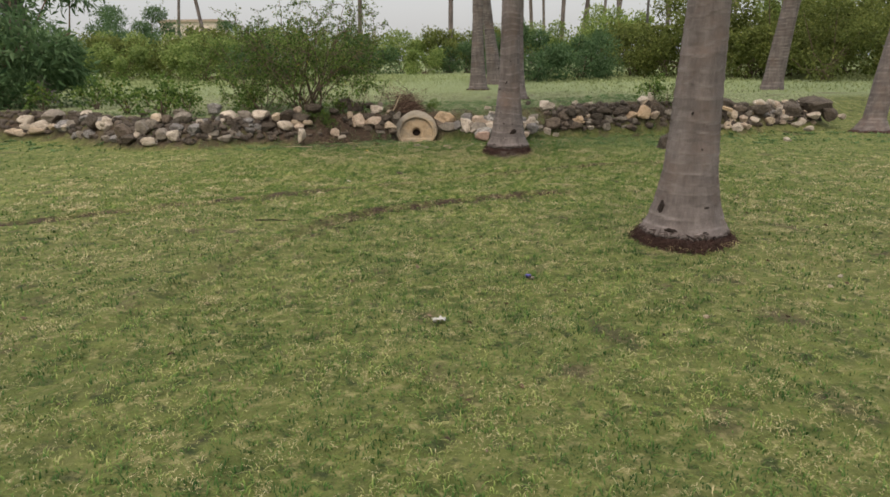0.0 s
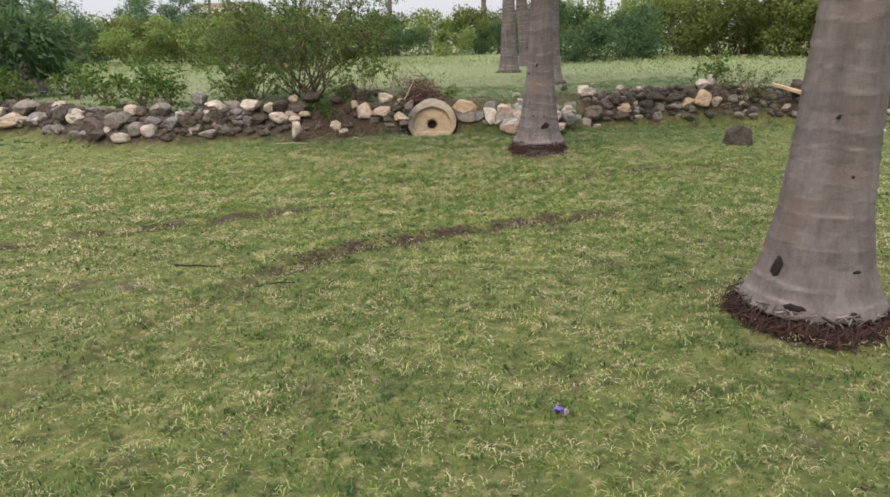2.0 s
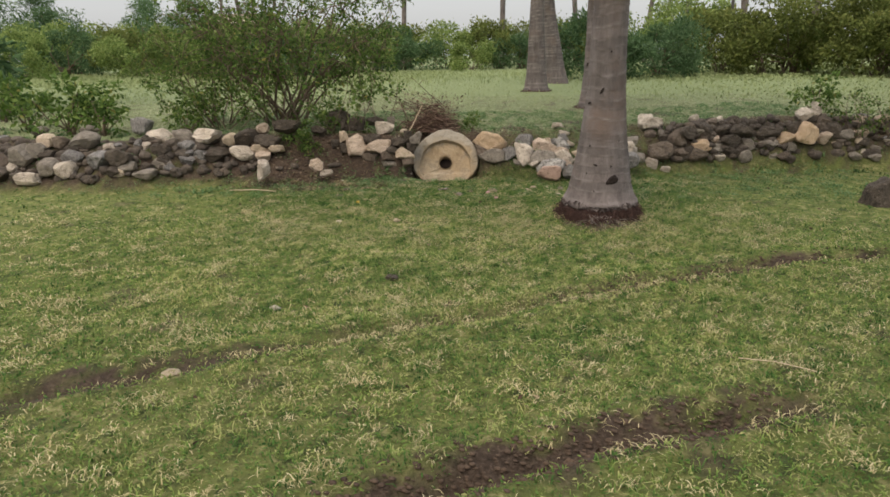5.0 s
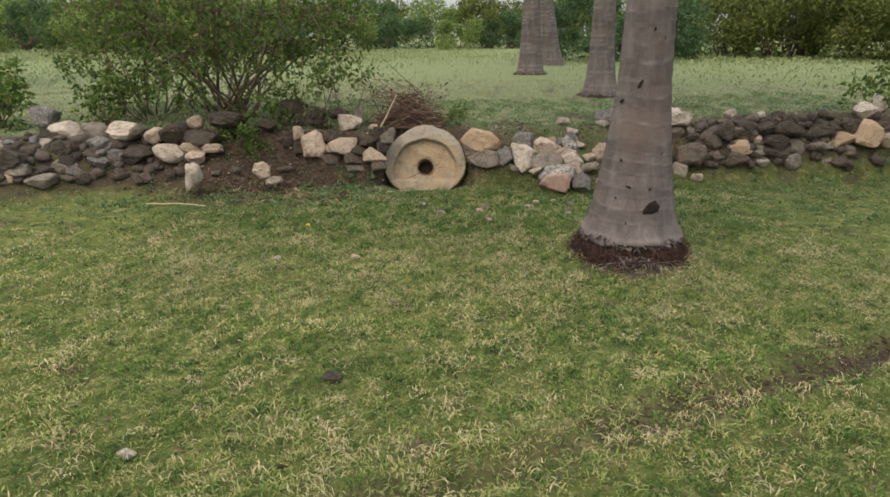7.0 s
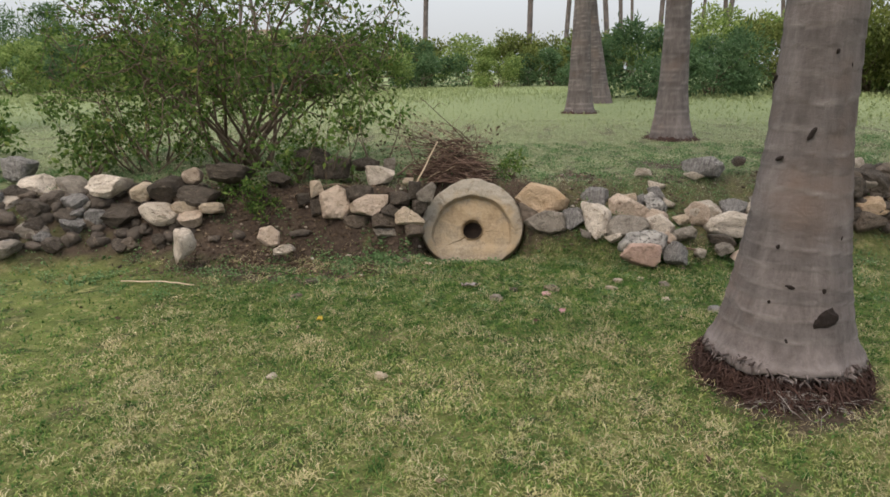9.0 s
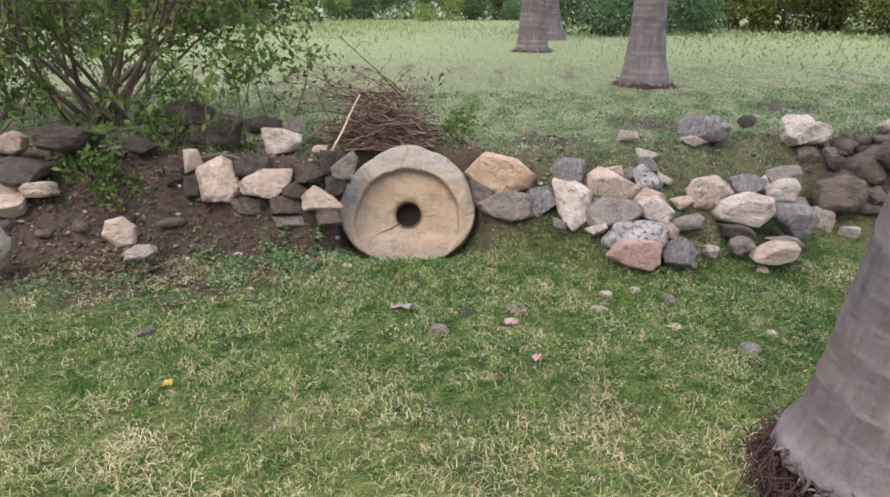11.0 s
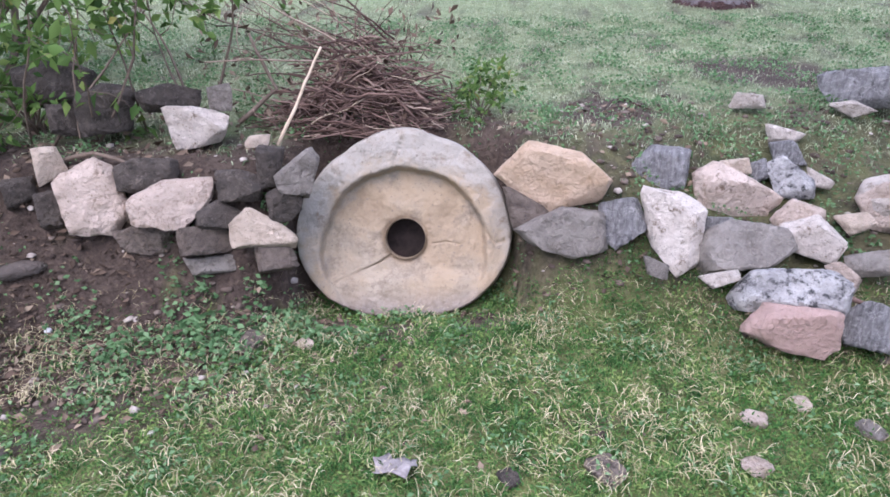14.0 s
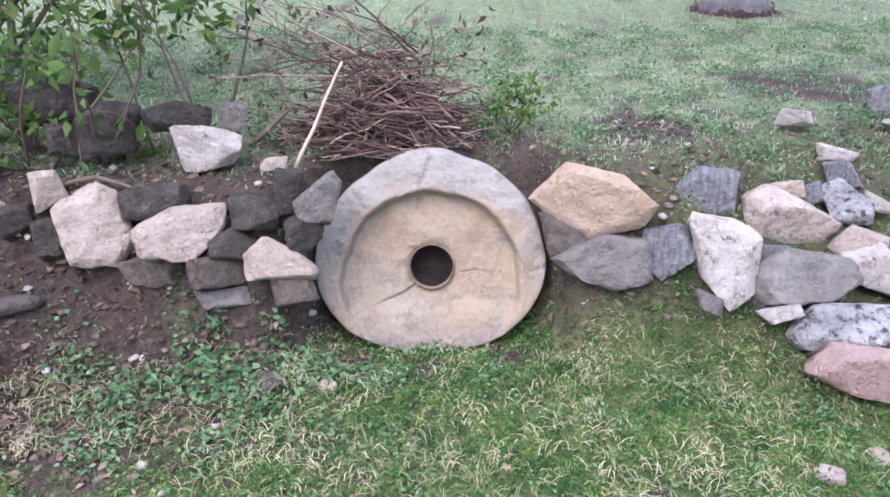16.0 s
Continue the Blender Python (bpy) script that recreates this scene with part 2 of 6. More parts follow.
M_HEM = island_mat("torn_bark_fibres", [(0.0, (0.05, 0.036, 0.033)), (0.5, (0.13, 0.105, 0.1)), (1.0, (0.27, 0.225, 0.215))])
M_STEM = plain_mat("shrub_bark", (0.085, 0.062, 0.045), (0.2, 0.15, 0.11), 25)
M_TWIG = island_mat("dead_twigs", [(0.0, (0.045, 0.026, 0.02)), (0.4, (0.11, 0.065, 0.05)), (0.75, (0.2, 0.13, 0.1)), (0.93, (0.31, 0.225, 0.17)), (1.0, (0.46, 0.36, 0.25))])
M_STICK = plain_mat("pale_dry_stick", (0.42, 0.32, 0.22), (0.62, 0.5, 0.37), 30)
# brown clods, taken darker to hold some of the ruts' shade
M_CLOD = plain_mat("dry_soil_clods", (0.04, 0.027, 0.02), (0.13, 0.088, 0.063), 25)
M_GRAVEL = island_mat("earth_and_chips", [(0.0, (0.035, 0.024, 0.018)), (0.55, (0.09, 0.064, 0.048)), (0.85, (0.18, 0.14, 0.11)), (1.0, (0.45, 0.39, 0.33))])
M_SCAR = plain_mat("dark_rot", (0.01, 0.007, 0.006), (0.035, 0.024, 0.02), 30)
M_PAPER = plain_mat("weathered_paper", (0.4, 0.39, 0.37), (0.58, 0.57, 0.55), 12, 0.7)
M_PINK = plain_mat("pink_wrapper", (0.36, 0.15, 0.17), (0.5, 0.33, 0.33), 20, 0.6)
M_BLUE = plain_mat("blue_plastic", (0.08, 0.07, 0.3), (0.16, 0.15, 0.45), 20, 0.5)
M_YELLOW = plain_mat("yellowed_leaf", (0.4, 0.28, 0.03), (0.55, 0.4, 0.06), 20, 0.6)
M_WALLFAR = plain_mat("pale_plaster", (0.6, 0.5, 0.45), (0.72, 0.63, 0.57), 1.5)
M_ROOFFAR = plain_mat("dull_roof", (0.3, 0.24, 0.2), (0.4, 0.32, 0.27), 2)
M_POLE = plain_mat("dark_pole", (0.05, 0.05, 0.05), (0.1, 0.095, 0.09), 6)


# ---- mesh helpers ----
def link_mesh(name, mesh, material, parent=None, label=""):
    if not mesh.materials:
        mesh.materials.append(material)
    ob = new(name, mesh)
    if parent:
        ob.parent = parent
    if label:
        ob["label"] = label
    return ob


def quick_mesh(name, verts, faces, smooth=True):
    me = bpy.data.meshes.new(name)
    me.from_pydata(verts, [], faces)
    if smooth:
        me.polygons.foreach_set("use_smooth", np.ones(len(me.polygons), bool))
    me.update()
    return me


def array_mesh(name, verts, sizes, loops, tone=None, smooth=False):
    me = bpy.data.meshes.new(name)
    nv, nl, nf = len(verts), len(loops), len(sizes)
    me.vertices.add(nv)
    me.vertices.foreach_set("co", np.ascontiguousarray(verts, np.float32).ravel())
    me.loops.add(nl)
    me.loops.foreach_set("vertex_index", loops.astype(np.int32))
    me.polygons.add(nf)
    starts = np.concatenate(([0], np.cumsum(sizes)[:-1])).astype(np.int32)
    me.polygons.foreach_set("loop_start", starts)
    if smooth:
        me.polygons.foreach_set("use_smooth", np.ones(nf, bool))
    me.update(calc_edges=True)
    if tone is not None:
        me.attributes.new("tone", "FLOAT", "POINT").data.foreach_set("value", tone.astype(np.float32))
    return me


def blades(name, base, height, width, heading, bend, tone):
    """Bent grass blades: five corners each."""
    n = len(base)
    d = np.stack([np.cos(heading), np.sin(heading), np.zeros(n)], 1)
    s = np.stack([-np.sin(heading), np.cos(heading), np.zeros(n)], 1) * (width / 2)[:, None]
    up = np.array([0, 0, 1.0])
    midp = base + d * (height * bend * 0.35)[:, None] + up * (height * 0.6)[:, None]
    tip = base + d * (height * bend)[:, None] + up * (height * (1.0 - 0.35 * np.minimum(bend, 2)))[:, None]
    v = np.stack([base - s, base + s, midp + s * 0.8, midp - s * 0.8, tip], 1).reshape(-1, 3)
    o = (np.arange(n) * 5)[:, None]
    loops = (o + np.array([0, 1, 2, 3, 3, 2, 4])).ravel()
    # shade at the blade's foot is put into its tone; tips run dry and pale
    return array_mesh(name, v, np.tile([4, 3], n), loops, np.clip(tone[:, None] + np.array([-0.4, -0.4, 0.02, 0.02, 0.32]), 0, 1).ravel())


def leaves(name, pos, direction, size, aspect, tone):
    """Leaves folded along the midrib: tip, base and two sides each."""
    n = len(pos)
    d = direction / np.linalg.norm(direction, axis=1)[:, None]
    r = rng.normal(size=(n, 3))
    s = np.cross(d, r)
    s /= np.linalg.norm(s, axis=1)[:, None]
    nn = np.cross(d, s)
    L = size[:, None]
    W = L * aspect * 0.5
    a = pos
    t = pos + d * L - nn * L * 0.12
    m = pos + d * L * 0.45
    v = np.stack([a, m + s * W + nn * W * 0.4, t, m - s * W + nn * W * 0.4], 1).reshape(-1, 3)
    o = (np.arange(n) * 4)[:, None]
    loops = (o + np.array([0, 1, 2, 0, 2, 3])).ravel()
    return array_mesh(name, v, np.tile([3, 3], n), loops, np.repeat(tone, 4))


def tubes(name, lines, sides=5):
    """Joined tapered tubes; each line is points and radii."""
    V, F = [], []
    for pts, rad in lines:
        pts = np.asarray(pts, float)
        k = len(pts)
        tan = np.gradient(pts, axis=0)
        tan /= np.linalg.norm(tan, axis=1)[:, None] + 1e-9
        ref = np.array([0.3, 0.2, 1.0]) if abs(tan[0][2]) < 0.8 else np.array([1.0, 0.1, 0.0])
        b0 = len(V)
        for i in range(k):
            u = np.cross(tan[i], ref)
            u /= np.linalg.norm(u)
            w = np.cross(tan[i], u)
            for j in range(sides):
                a = 2 * math.pi * j / sides
                V.append(pts[i] + rad[i] * (math.cos(a) * u + math.sin(a) * w))
        for i in range(k - 1):
            for j in range(sides):
                p, q = b0 + i * sides + j, b0 + i * sides + (j + 1) % sides
                F.append((p, q, q + sides, p + sides))
        F.append(tuple(b0 + j for j in range(sides))[::-1])
        F.append(tuple(b0 + (k - 1) * sides + j for j in range(sides)))
    return quick_mesh(name, [tuple(v) for v in V], F)


def wander(start, heading, length, steps, wobble, lift=0.0):
    pts = [np.array(start, float)]
    h = np.array(heading, float)
    h /= np.linalg.norm(h)
    for _ in range(steps):
        h = h + rng.normal(size=3) * wobble + np.array([0, 0, lift])
        h /= np.linalg.norm(h)
        pts.append(pts[-1] + h * length / steps)
    return np.array(pts)


# ---- ground ----
def waves(x, y, size, seed):
    r = np.random.default_rng(seed)
    out = np.zeros_like(x, dtype=float)
    for i in range(7):
        a, f, p = r.uniform(0, math.tau), r.uniform(0.6, 1.7) / size, r.uniform(0, math.tau)
        out += np.sin((x * math.cos(a) + y * math.sin(a)) * f * math.tau + p + 1.3 * np.sin((x * math.sin(a) - y * math.cos(a)) * f * 3.1 + p * 2))
    return out / 7


def line_gap(x, y, pts):
    best = np.full(np.shape(x), 1e9)
    along = np.zeros(np.shape(x))
    for i in range(len(pts) - 1):
        ax, ay = pts[i]
        bx, by = pts[i + 1]
        dx, dy = bx - ax, by - ay
        t = np.clip(((x - ax) * dx + (y - ay) * dy) / (dx * dx + dy * dy), 0, 1)
        d = np.hypot(x - ax - t * dx, y - ay - t * dy)
        along = np.where(d < best, i + t, along)
        best = np.minimum(best, d)
    return best, along


RUT_A = [(1.15, 7.22), (0.35, 6.9), (-0.37, 6.5), (-0.85, 6.13), (-1.25, 5.4), (-1.62, 4.12), (-1.82, 3.2)]
RUT_B = [(3.0, 9.55), (1.95, 9.3), (0.93, 8.78), (0.0, 8.22), (-0.95, 7.68), (-2.03, 7.11), (-3.0, 6.5), (-3.9, 5.8)]
TOE_X = [-30, -9, -7.7, -6.6, -5.4, -4.3, -3.7, -3.4, -2.7, -1.9, -1.14, -1.02, -0.34, -0.2, 0.15, 0.4, 1.0, 1.8, 2.8, 4.2, 5.5, 7.0, 8.5, 30]
TOE_Y = [14.5, 13.4, 13.2, 12.2, 11.45, 11.5, 11.8, 11.98, 12.0, 12.36, 12.4, 12.86, 12.86, 12.38, 12.3, 12.06, 12.04, 12.7, 13.0, 13.05, 13.05, 13.6, 14.6, 16]
RISE_X = [-30, -9, -5.4, -2.7, -1.9, -1.14, -1.02, -0.34, -0.2, 0.15, 0.45, 1.2, 2.2, 4.0, 7.0, 9.0, 30]
RISE_W = [1.5, 0.6, 0.8, 0.72, 0.38, 0.36, 0.22, 0.22, 0.6, 0.75, 1.25, 1.25, 0.5, 0.45, 0.8, 2.5, 4]


def soil_shade_at(x, y):
    n = waves(x, y, 0.22, 5) + 0.6 * waves(x, y, 0.07, 6)
    ga, la = line_gap(x, y, RUT_A)
    gb, lb = line_gap(x, y, RUT_B)
    # bare rut soil, strengthened so its dark colour also stands for groove shadow
    s = np.clip(1.75 - ga / 0.085 + n * 1.4, 0, 1) * np.interp(la, [0, 0.3, 2.5, 3.3, 4.5, 6], [0.7, 1.0, 1.0, 0.5, 0.15, 0.0])
    s = np.maximum(s, np.clip(1.7 - gb / 0.085 + n * 1.4, 0, 1) * np.interp(lb, [0, 0.8, 1.5, 2.1, 3.8, 4.6, 7], [0.9, 1.0, 0.9, 0.4, 0.45, 0.95, 1.0]))
    toe = np.interp(x, TOE_X, TOE_Y)
    bank = np.clip((y - toe + np.interp(x, [-2.7, -2.2, -0.4, -0.1], [-0.02, 0.2, 0.2, -0.1])) / 0.2, 0, 1) * np.clip((toe + np.interp(x, RISE_X, RISE_W) + 0.25 - y) / 0.25, 0, 1)
    left = np.interp(x, [-9, -3.4, -2.6, -1.0, -0.3, 0.4, 1.6, 2.4, 6, 7.5], [0.7, 0.75, 1.0, 1.0, 0.45, 0.25, 0.4, 0.8, 0.6, 0.1])
    s = np.maximum(s, np.clip(bank * left * (1.15 + 0.8 * n), 0, 1))
    apron = np.exp(-(((x + 2.05) / 0.95) ** 2 + ((y - 12.2) / 0.5) ** 2) ** 2)
    s = np.maximum(s, np.clip(apron * (0.95 + 0.9 * n), 0, 1))
    for px, py, pr in ((1.68, 5.0, 0.36), (0.82, 10.38, 0.38), (1.5, 16.3, 0.42), (0.1, 13.25, 0.28), (0.95, 13.9, 0.4), (-0.35, 13.05, 0.2), (2.2, 14.6, 0.35), (-1.12, 5.29, 0.12), (-1.88, 5.53, 0.12), (-1.07, 5.76, 0.1), (0.61, 5.67, 0.07), (-0.3, 8.3, 0.08), (-0.92, 12.52, 0.15), (-0.68, 12.46, 0.16), (-0.42, 12.52, 0.17), (-1.3, 12.35, 0.2)):
        s = np.maximum(s, np.clip((pr - np.hypot(x - px, y - py)) / 0.12 + n * 0.6, 0, 1) * 0.9)
    worn = waves(x, y, 0.8, 15) * 1.5 - 0.55 + n * 0.5
    s = np.maximum(s, np.clip(worn, 0, 0.55) * (y < 12))
    s = np.maximum(s, np.clip(waves(x, y, 0.5, 35) * 1.6 - 0.25 + n * 0.7, 0, 0.6) * (y > 12.9) * (y < 19))
    return s


def height(x, y):
    x, y = np.asarray(x, float), np.asarray(y, float)
    z = np.interp(y, [-40, 0, 5, 8.2, 12, 14], [0.05, 0.02, 0.0, -0.075, -0.1, -0.1])
    toe, w = np.interp(x, TOE_X, TOE_Y), np.interp(x, RISE_X, RISE_W)
    t = np.clip((y - toe) / w, 0, 1)
    t = t * t * (3 - 2 * t)
    top = np.interp(y, [12, 14, 22, 50, 120], [0.37, 0.42, 0.42, 0.55, 0.9]) + 0.1 * np.exp(-((x - 3.6) / 1.3) ** 2) * (y < 16)
    z = z + t * (top - z)
    z = z - 0.1 * np.exp(-(((x + 0.68) / 0.4) ** 2) ** 2 - ((y - 12.66) / 0.2) ** 2)
    z = z + 0.05 * np.exp(-(np.hypot(x - 0.82, y - 10.52) / 0.46) ** 4)
    near = np.exp(-(np.hypot(x, y - 8) / 30) ** 2)
    z = z + near * (0.022 * waves(x, y, 1.1, 2) + 0.009 * waves(x, y, 0.28, 3) + 0.003 * waves(x, y, 0.1, 4)) + (1 - near) * 0.08 * waves(x, y, 9, 8)
    for pts, dep, at, deep in ((RUT_A, 0.085, (0, 0.3, 3, 4, 6), (0.5, 1, 1, 0.45, 0.1)), (RUT_B, 0.085, (0, 1.5, 2.2, 4.5, 5.2, 7), (0.9, 0.8, 0.3, 0.4, 1.0, 1.0))):
        g, al = line_gap(x, y, pts)
        z = z - dep * np.exp(-(g / 0.075) ** 2) * np.interp(al, at, deep) * (1 + 0.5 * waves(x, y, 0.3, 9)) + 0.018 * np.exp(-((g - 0.15) / 0.07) ** 2)
    return z


def spread(core_lo, core_hi, step, far):
    core = list(np.arange(core_lo, core_hi, step))
    up, s = [core[-1]], step
    while up[-1] < far:
        s *= 1.16
        up.append(up[-1] + s)
    dn, s = [core[0]], step
    while dn[-1] > -far:
        s *= 1.16
        dn.append(dn[-1] - s)
    return np.array(dn[:0:-1] + core + up[1:])


gx, gy = spread(-5.5, 5.5, 0.047, 900), spread(1.2, 14.0, 0.045, 900)
GX, GY = np.meshgrid(gx, gy)
gv = np.stack([GX, GY, height(GX, GY)], 2).reshape(-1, 3)
ni = len(gx)
ii = (np.arange(len(gy) - 1)[:, None] * ni + np.arange(ni - 1)[None, :]).ravel()
gl = np.stack([ii, ii + 1, ii + 1 + ni, ii + ni], 1).ravel()
gm = array_mesh("ground", gv, np.full(len(ii), 4), gl, None, True)
# soil gaps in the turf; the added dark also paints shade between blades
gm.attributes.new("soil", "FLOAT", "POINT").data.foreach_set("value", np.clip(soil_shade_at(GX, GY) + (np.interp(GY, [5, 9, 11, 12.6, 13.2, 18, 26], [0.16, 0.14, 0.25, 0.3, 0.25, 0.2, 0.0]) + 0.3 * waves(GX, GY, 0.13, 41)) * np.exp(-((GX + 0.2) / np.interp(GY, [6, 8, 12, 13], [5, 2.3, 2.1, 6])) ** 4 - ((GY - 10) / 10) ** 6), 0, 1).ravel().astype(np.float32))
gm.attributes.new("field", "FLOAT", "POINT").data.foreach_set("value", np.clip((GY - np.interp(GX, TOE_X, TOE_Y) - np.interp(GX, RISE_X, RISE_W) * 0.8) / 0.4, 0, 1).ravel().astype(np.float32))
ground = tagged(link_mesh("ground", gm, M_GROUND), "rough green lawn with bare soil ruts and raised field", "ground", kind="structure")


# ---- stones of the wall ----
SPHERES = {}


def sphere_grid(sub):
    if sub not in SPHERES:
        bm = bmesh.new()
        bmesh.ops.create_icosphere(bm, subdivisions=sub, radius=1)
        d = np.array([v.co[:] for v in bm.verts])
        SPHERES[sub] = (d / np.linalg.norm(d, axis=1)[:, None], np.array([[v.index for v in f.verts] for f in bm.faces]))
        bm.free()
    return SPHERES[sub]


def broken_rock(cuts, sub, r, edge=70):
    """A broken stone: side faces given by angle and distance, a front, a back and chipped edges between."""
    size = sum(k for _, k in cuts) / len(cuts)
    front = size * r.uniform(0.5, 0.75)
    tip, lift = r.normal() * 0.22, r.normal() * 0.18
    planes = [((tip, -1, lift), front), ((r.normal() * 0.2, 1, r.normal() * 0.2), size * r.uniform(0.8, 1.05))]
    for a, k in cuts:
        c, q = math.cos(math.radians(a)), math.sin(math.radians(a))
        planes.append(((c, r.normal() * 0.1, q), k))
        if r.random() < 0.75:
            b = r.uniform(0.5, 1.3)
            planes.append(((c, -b, q), (k + b * front) * r.uniform(0.78, 0.93) / 1.0))
        if r.random() < 0.5:
            planes.append(((c + r.normal() * 0.3, 0.8, q + r.normal() * 0.3), (k + 0.8 * size) * r.uniform(0.75, 0.92)))
    d, tri = sphere_grid(sub)
    acc = np.zeros(len(d))
    for n, k in planes:
        acc += (np.maximum(d @ np.array(n), 0) / k) ** edge
    rad = acc ** (-1 / edge)
    p = d * (rad / size)[:, None]
    off = Vector(r.uniform(-50, 50, 3))
    lump = np.array([0.035 * noise.noise(Vector(v) * 1.7 + off) + 0.03 * noise.noise(Vector(v) * 4.5 + off) + 0.03 * round(2.5 * noise.noise(Vector(v) * 2.4 + off * 2)) / 2.5 + 0.03 * noise.noise(Vector(v) * 8.5 + off) + 0.018 * noise.noise(Vector(v) * 19 + off) for v in p])
    co = d * (rad * (1 + lump))[:, None]
    me = array_mesh("stone", co / (2 * size), np.full(len(tri), 3), tri.ravel(), None, True)
    me.set_sharp_from_angle(angle=math.radians(24))
    return me, co, size


def rock_mesh(seed, sub):
    r = np.random.default_rng(seed)
    n = int(r.integers(5, 8))
    cuts = [(360 * (i + r.uniform(-0.28, 0.28)) / n, r.uniform(0.72, 1.08)) for i in range(n)]
    me, co, _ = broken_rock(cuts, sub, r)
    lo, hi = co.min(0), co.max(0)
    me.vertices.foreach_set("co", ((co - (lo + hi) / 2) / (hi - lo)).astype(np.float32).ravel())
    me.update()
    me.set_sharp_from_angle(angle=math.radians(24))
    return me


ROCK_MESHES = {}


def rock_variant(kind, fine):
    n = 12 if fine else 10
    i = random.randrange(n)
    key = (kind, fine, i)
    if key not in ROCK_MESHES:
        me = rock_mesh(11 + i * 7 + (100 if fine else 0), 4 if fine else 3)
        me.materials.append(ROCK[kind])
        ROCK_MESHES[key] = me
    return ROCK_MESHES[key]


# earth-and-rubble core of the wall: small dark stones joined
def rubble_core():
    base = rock_mesh(501, 2)
    co = np.array([v.co[:] for v in base.vertices])
    tri = np.array([p.vertices[:] for p in base.polygons])
    V, T = [], []
    n = 0
    r = np.random.default_rng(31)
    for _ in range(1100):
        x = r.uniform(-9.5, 8.0)
        toe, w = np.interp(x, TOE_X, TOE_Y), np.interp(x, RISE_X, RISE_W)
        if -2.75 < x < -1.75 and r.random() < 0.85 or -1.75 < x < 1.9:
            continue
        f = r.uniform(0.35, 0.98)
        y = toe + f * w
        s = r.uniform(0.03, 0.075, 3) * (1.2, 0.9, 0.75)
        a = r.uniform(0, math.tau)
        p = co * 2 * s
        p = np.stack([p[:, 0] * math.cos(a) - p[:, 1] * math.sin(a), p[:, 0] * math.sin(a) + p[:, 1] * math.cos(a), p[:, 2]], 1)
        V.append(p + (x, y, float(height(x, y)) + s[2] * 0.1))
        T.append(tri + n)
        n += len(co)
    bpy.data.meshes.remove(base)
    return array_mesh("stone_wall", np.concatenate(V), np.full(sum(map(len, T)), 3), np.concatenate(T).ravel(), None, True)


stone_wall = tagged(link_mesh("stone_wall", rubble_core(), ROCK["core"]), "tumbled dry-stone wall of pale and dark stones below a field", "wall", kind="structure")


def bedded(x, y, z, d, h):
    """Slides a stone back over the slope of the bank until earth lies under it."""
    for _ in range(14):
        if float(height(x, y + 0.3 * d)) > z - 0.5 * h:
            break
        x, y, z = x + 0.007 * x, y + 0.06, z - 0.006
    return x, y, z


def stone(kind, x, y, z, w, h, turn=0, loose=False):
    """A wall stone: middle of its front, width, height and turn."""
    d = (w + h) / 2 * random.uniform(0.75, 1.0)
    if not loose and not -3.2 < x < 1.6:
        x, y, z = bedded(x, y, z, d, h)
    ob = new("stone", rock_variant(kind, abs(x) < 2.4 and not (x > 1.9)))
    flip = random.choice((0, 180))
    back_by = d * 0.3
    m = pose(x, y + back_by, z - 0.1 * back_by, -14 + random.uniform(-8, 8), -turn + random.uniform(-3, 3), random.uniform(-9, 9) + flip)
    k = 0.96 if -3.2 < x < 1.6 else 0.92
    ob.matrix_world = m @ Matrix.Diagonal((w * k, d * 1.1, h * k, 1))
    ob["label"] = ROCK_WORDS[kind]
    if loose:
        tagged(ob, category="stone")
    else:
        ob.parent = stone_wall
    return ob


stone("white", 1.03, 12.70, 0.22, 0.26, 0.20, 8)
stone("slate", 1.24, 12.75, 0.24, 0.21, 0.16, 0)
stone("white", 1.42, 12.72, 0.23, 0.21, 0.15, 25)
stone("grey", 1.49, 12.83, 0.28, 0.20, 0.12, -15)
stone("white", 1.16, 12.56, 0.16, 0.34, 0.21, 5)
stone("dark", 1.08, 12.40, 0.09, 0.20, 0.09, -5)
stone("white", 0.91, 12.27, 0.03, 0.09, 0.07, 0)
stone("grey", 1.08, 12.32, 0.05, 0.12, 0.07, -20)
stone("rose", 1.23, 12.27, 0.03, 0.24, 0.10, -15)
stone("grey", 1.30, 12.34, 0.06, 0.19, 0.07, 0)
stone("slate", 1.43, 12.51, 0.13, 0.21, 0.20, -30)
stone("white", 1.76, 13.29, 0.47, 0.25, 0.20, 0)
stone("dark", 1.44, 13.39, 0.52, 0.11, 0.08, 0)
stone("white", -4.03, 12.44, 0.40, 0.35, 0.23, 0)
stone("grey", -3.75, 12.43, 0.39, 0.32, 0.21, 0)
stone("white", -3.46, 12.45, 0.42, 0.33, 0.22, 15)
stone("cream", -3.18, 12.43, 0.38, 0.18, 0.17, 0)
stone("dark", -2.99, 12.44, 0.40, 0.29, 0.22, 0)
stone("dark", -2.72, 12.41, 0.36, 0.32, 0.18, 0)
stone("rose", -2.81, 12.50, 0.50, 0.16, 0.14, 0)
stone("white", -3.62, 12.37, 0.28, 0.19, 0.09, 25)
stone("dark", -3.32, 12.33, 0.21, 0.33, 0.17, 0)
stone("white", -3.01, 12.34, 0.24, 0.35, 0.18, -12)
stone("cream", -2.83, 12.37, 0.28, 0.23, 0.11, 0)
stone("cream", -2.62, 12.37, 0.28, 0.21, 0.09, 0)
stone("rose", -2.76, 12.32, 0.20, 0.19, 0.13, 0)
stone("white", -2.65, 11.95, 0.09, 0.16, 0.24, 15)
stone("rose", -2.1, 12.18, 0.12, 0.17, 0.16, -15)
stone("white", -1.96, 12.08, 0.05, 0.16, 0.08, 15)
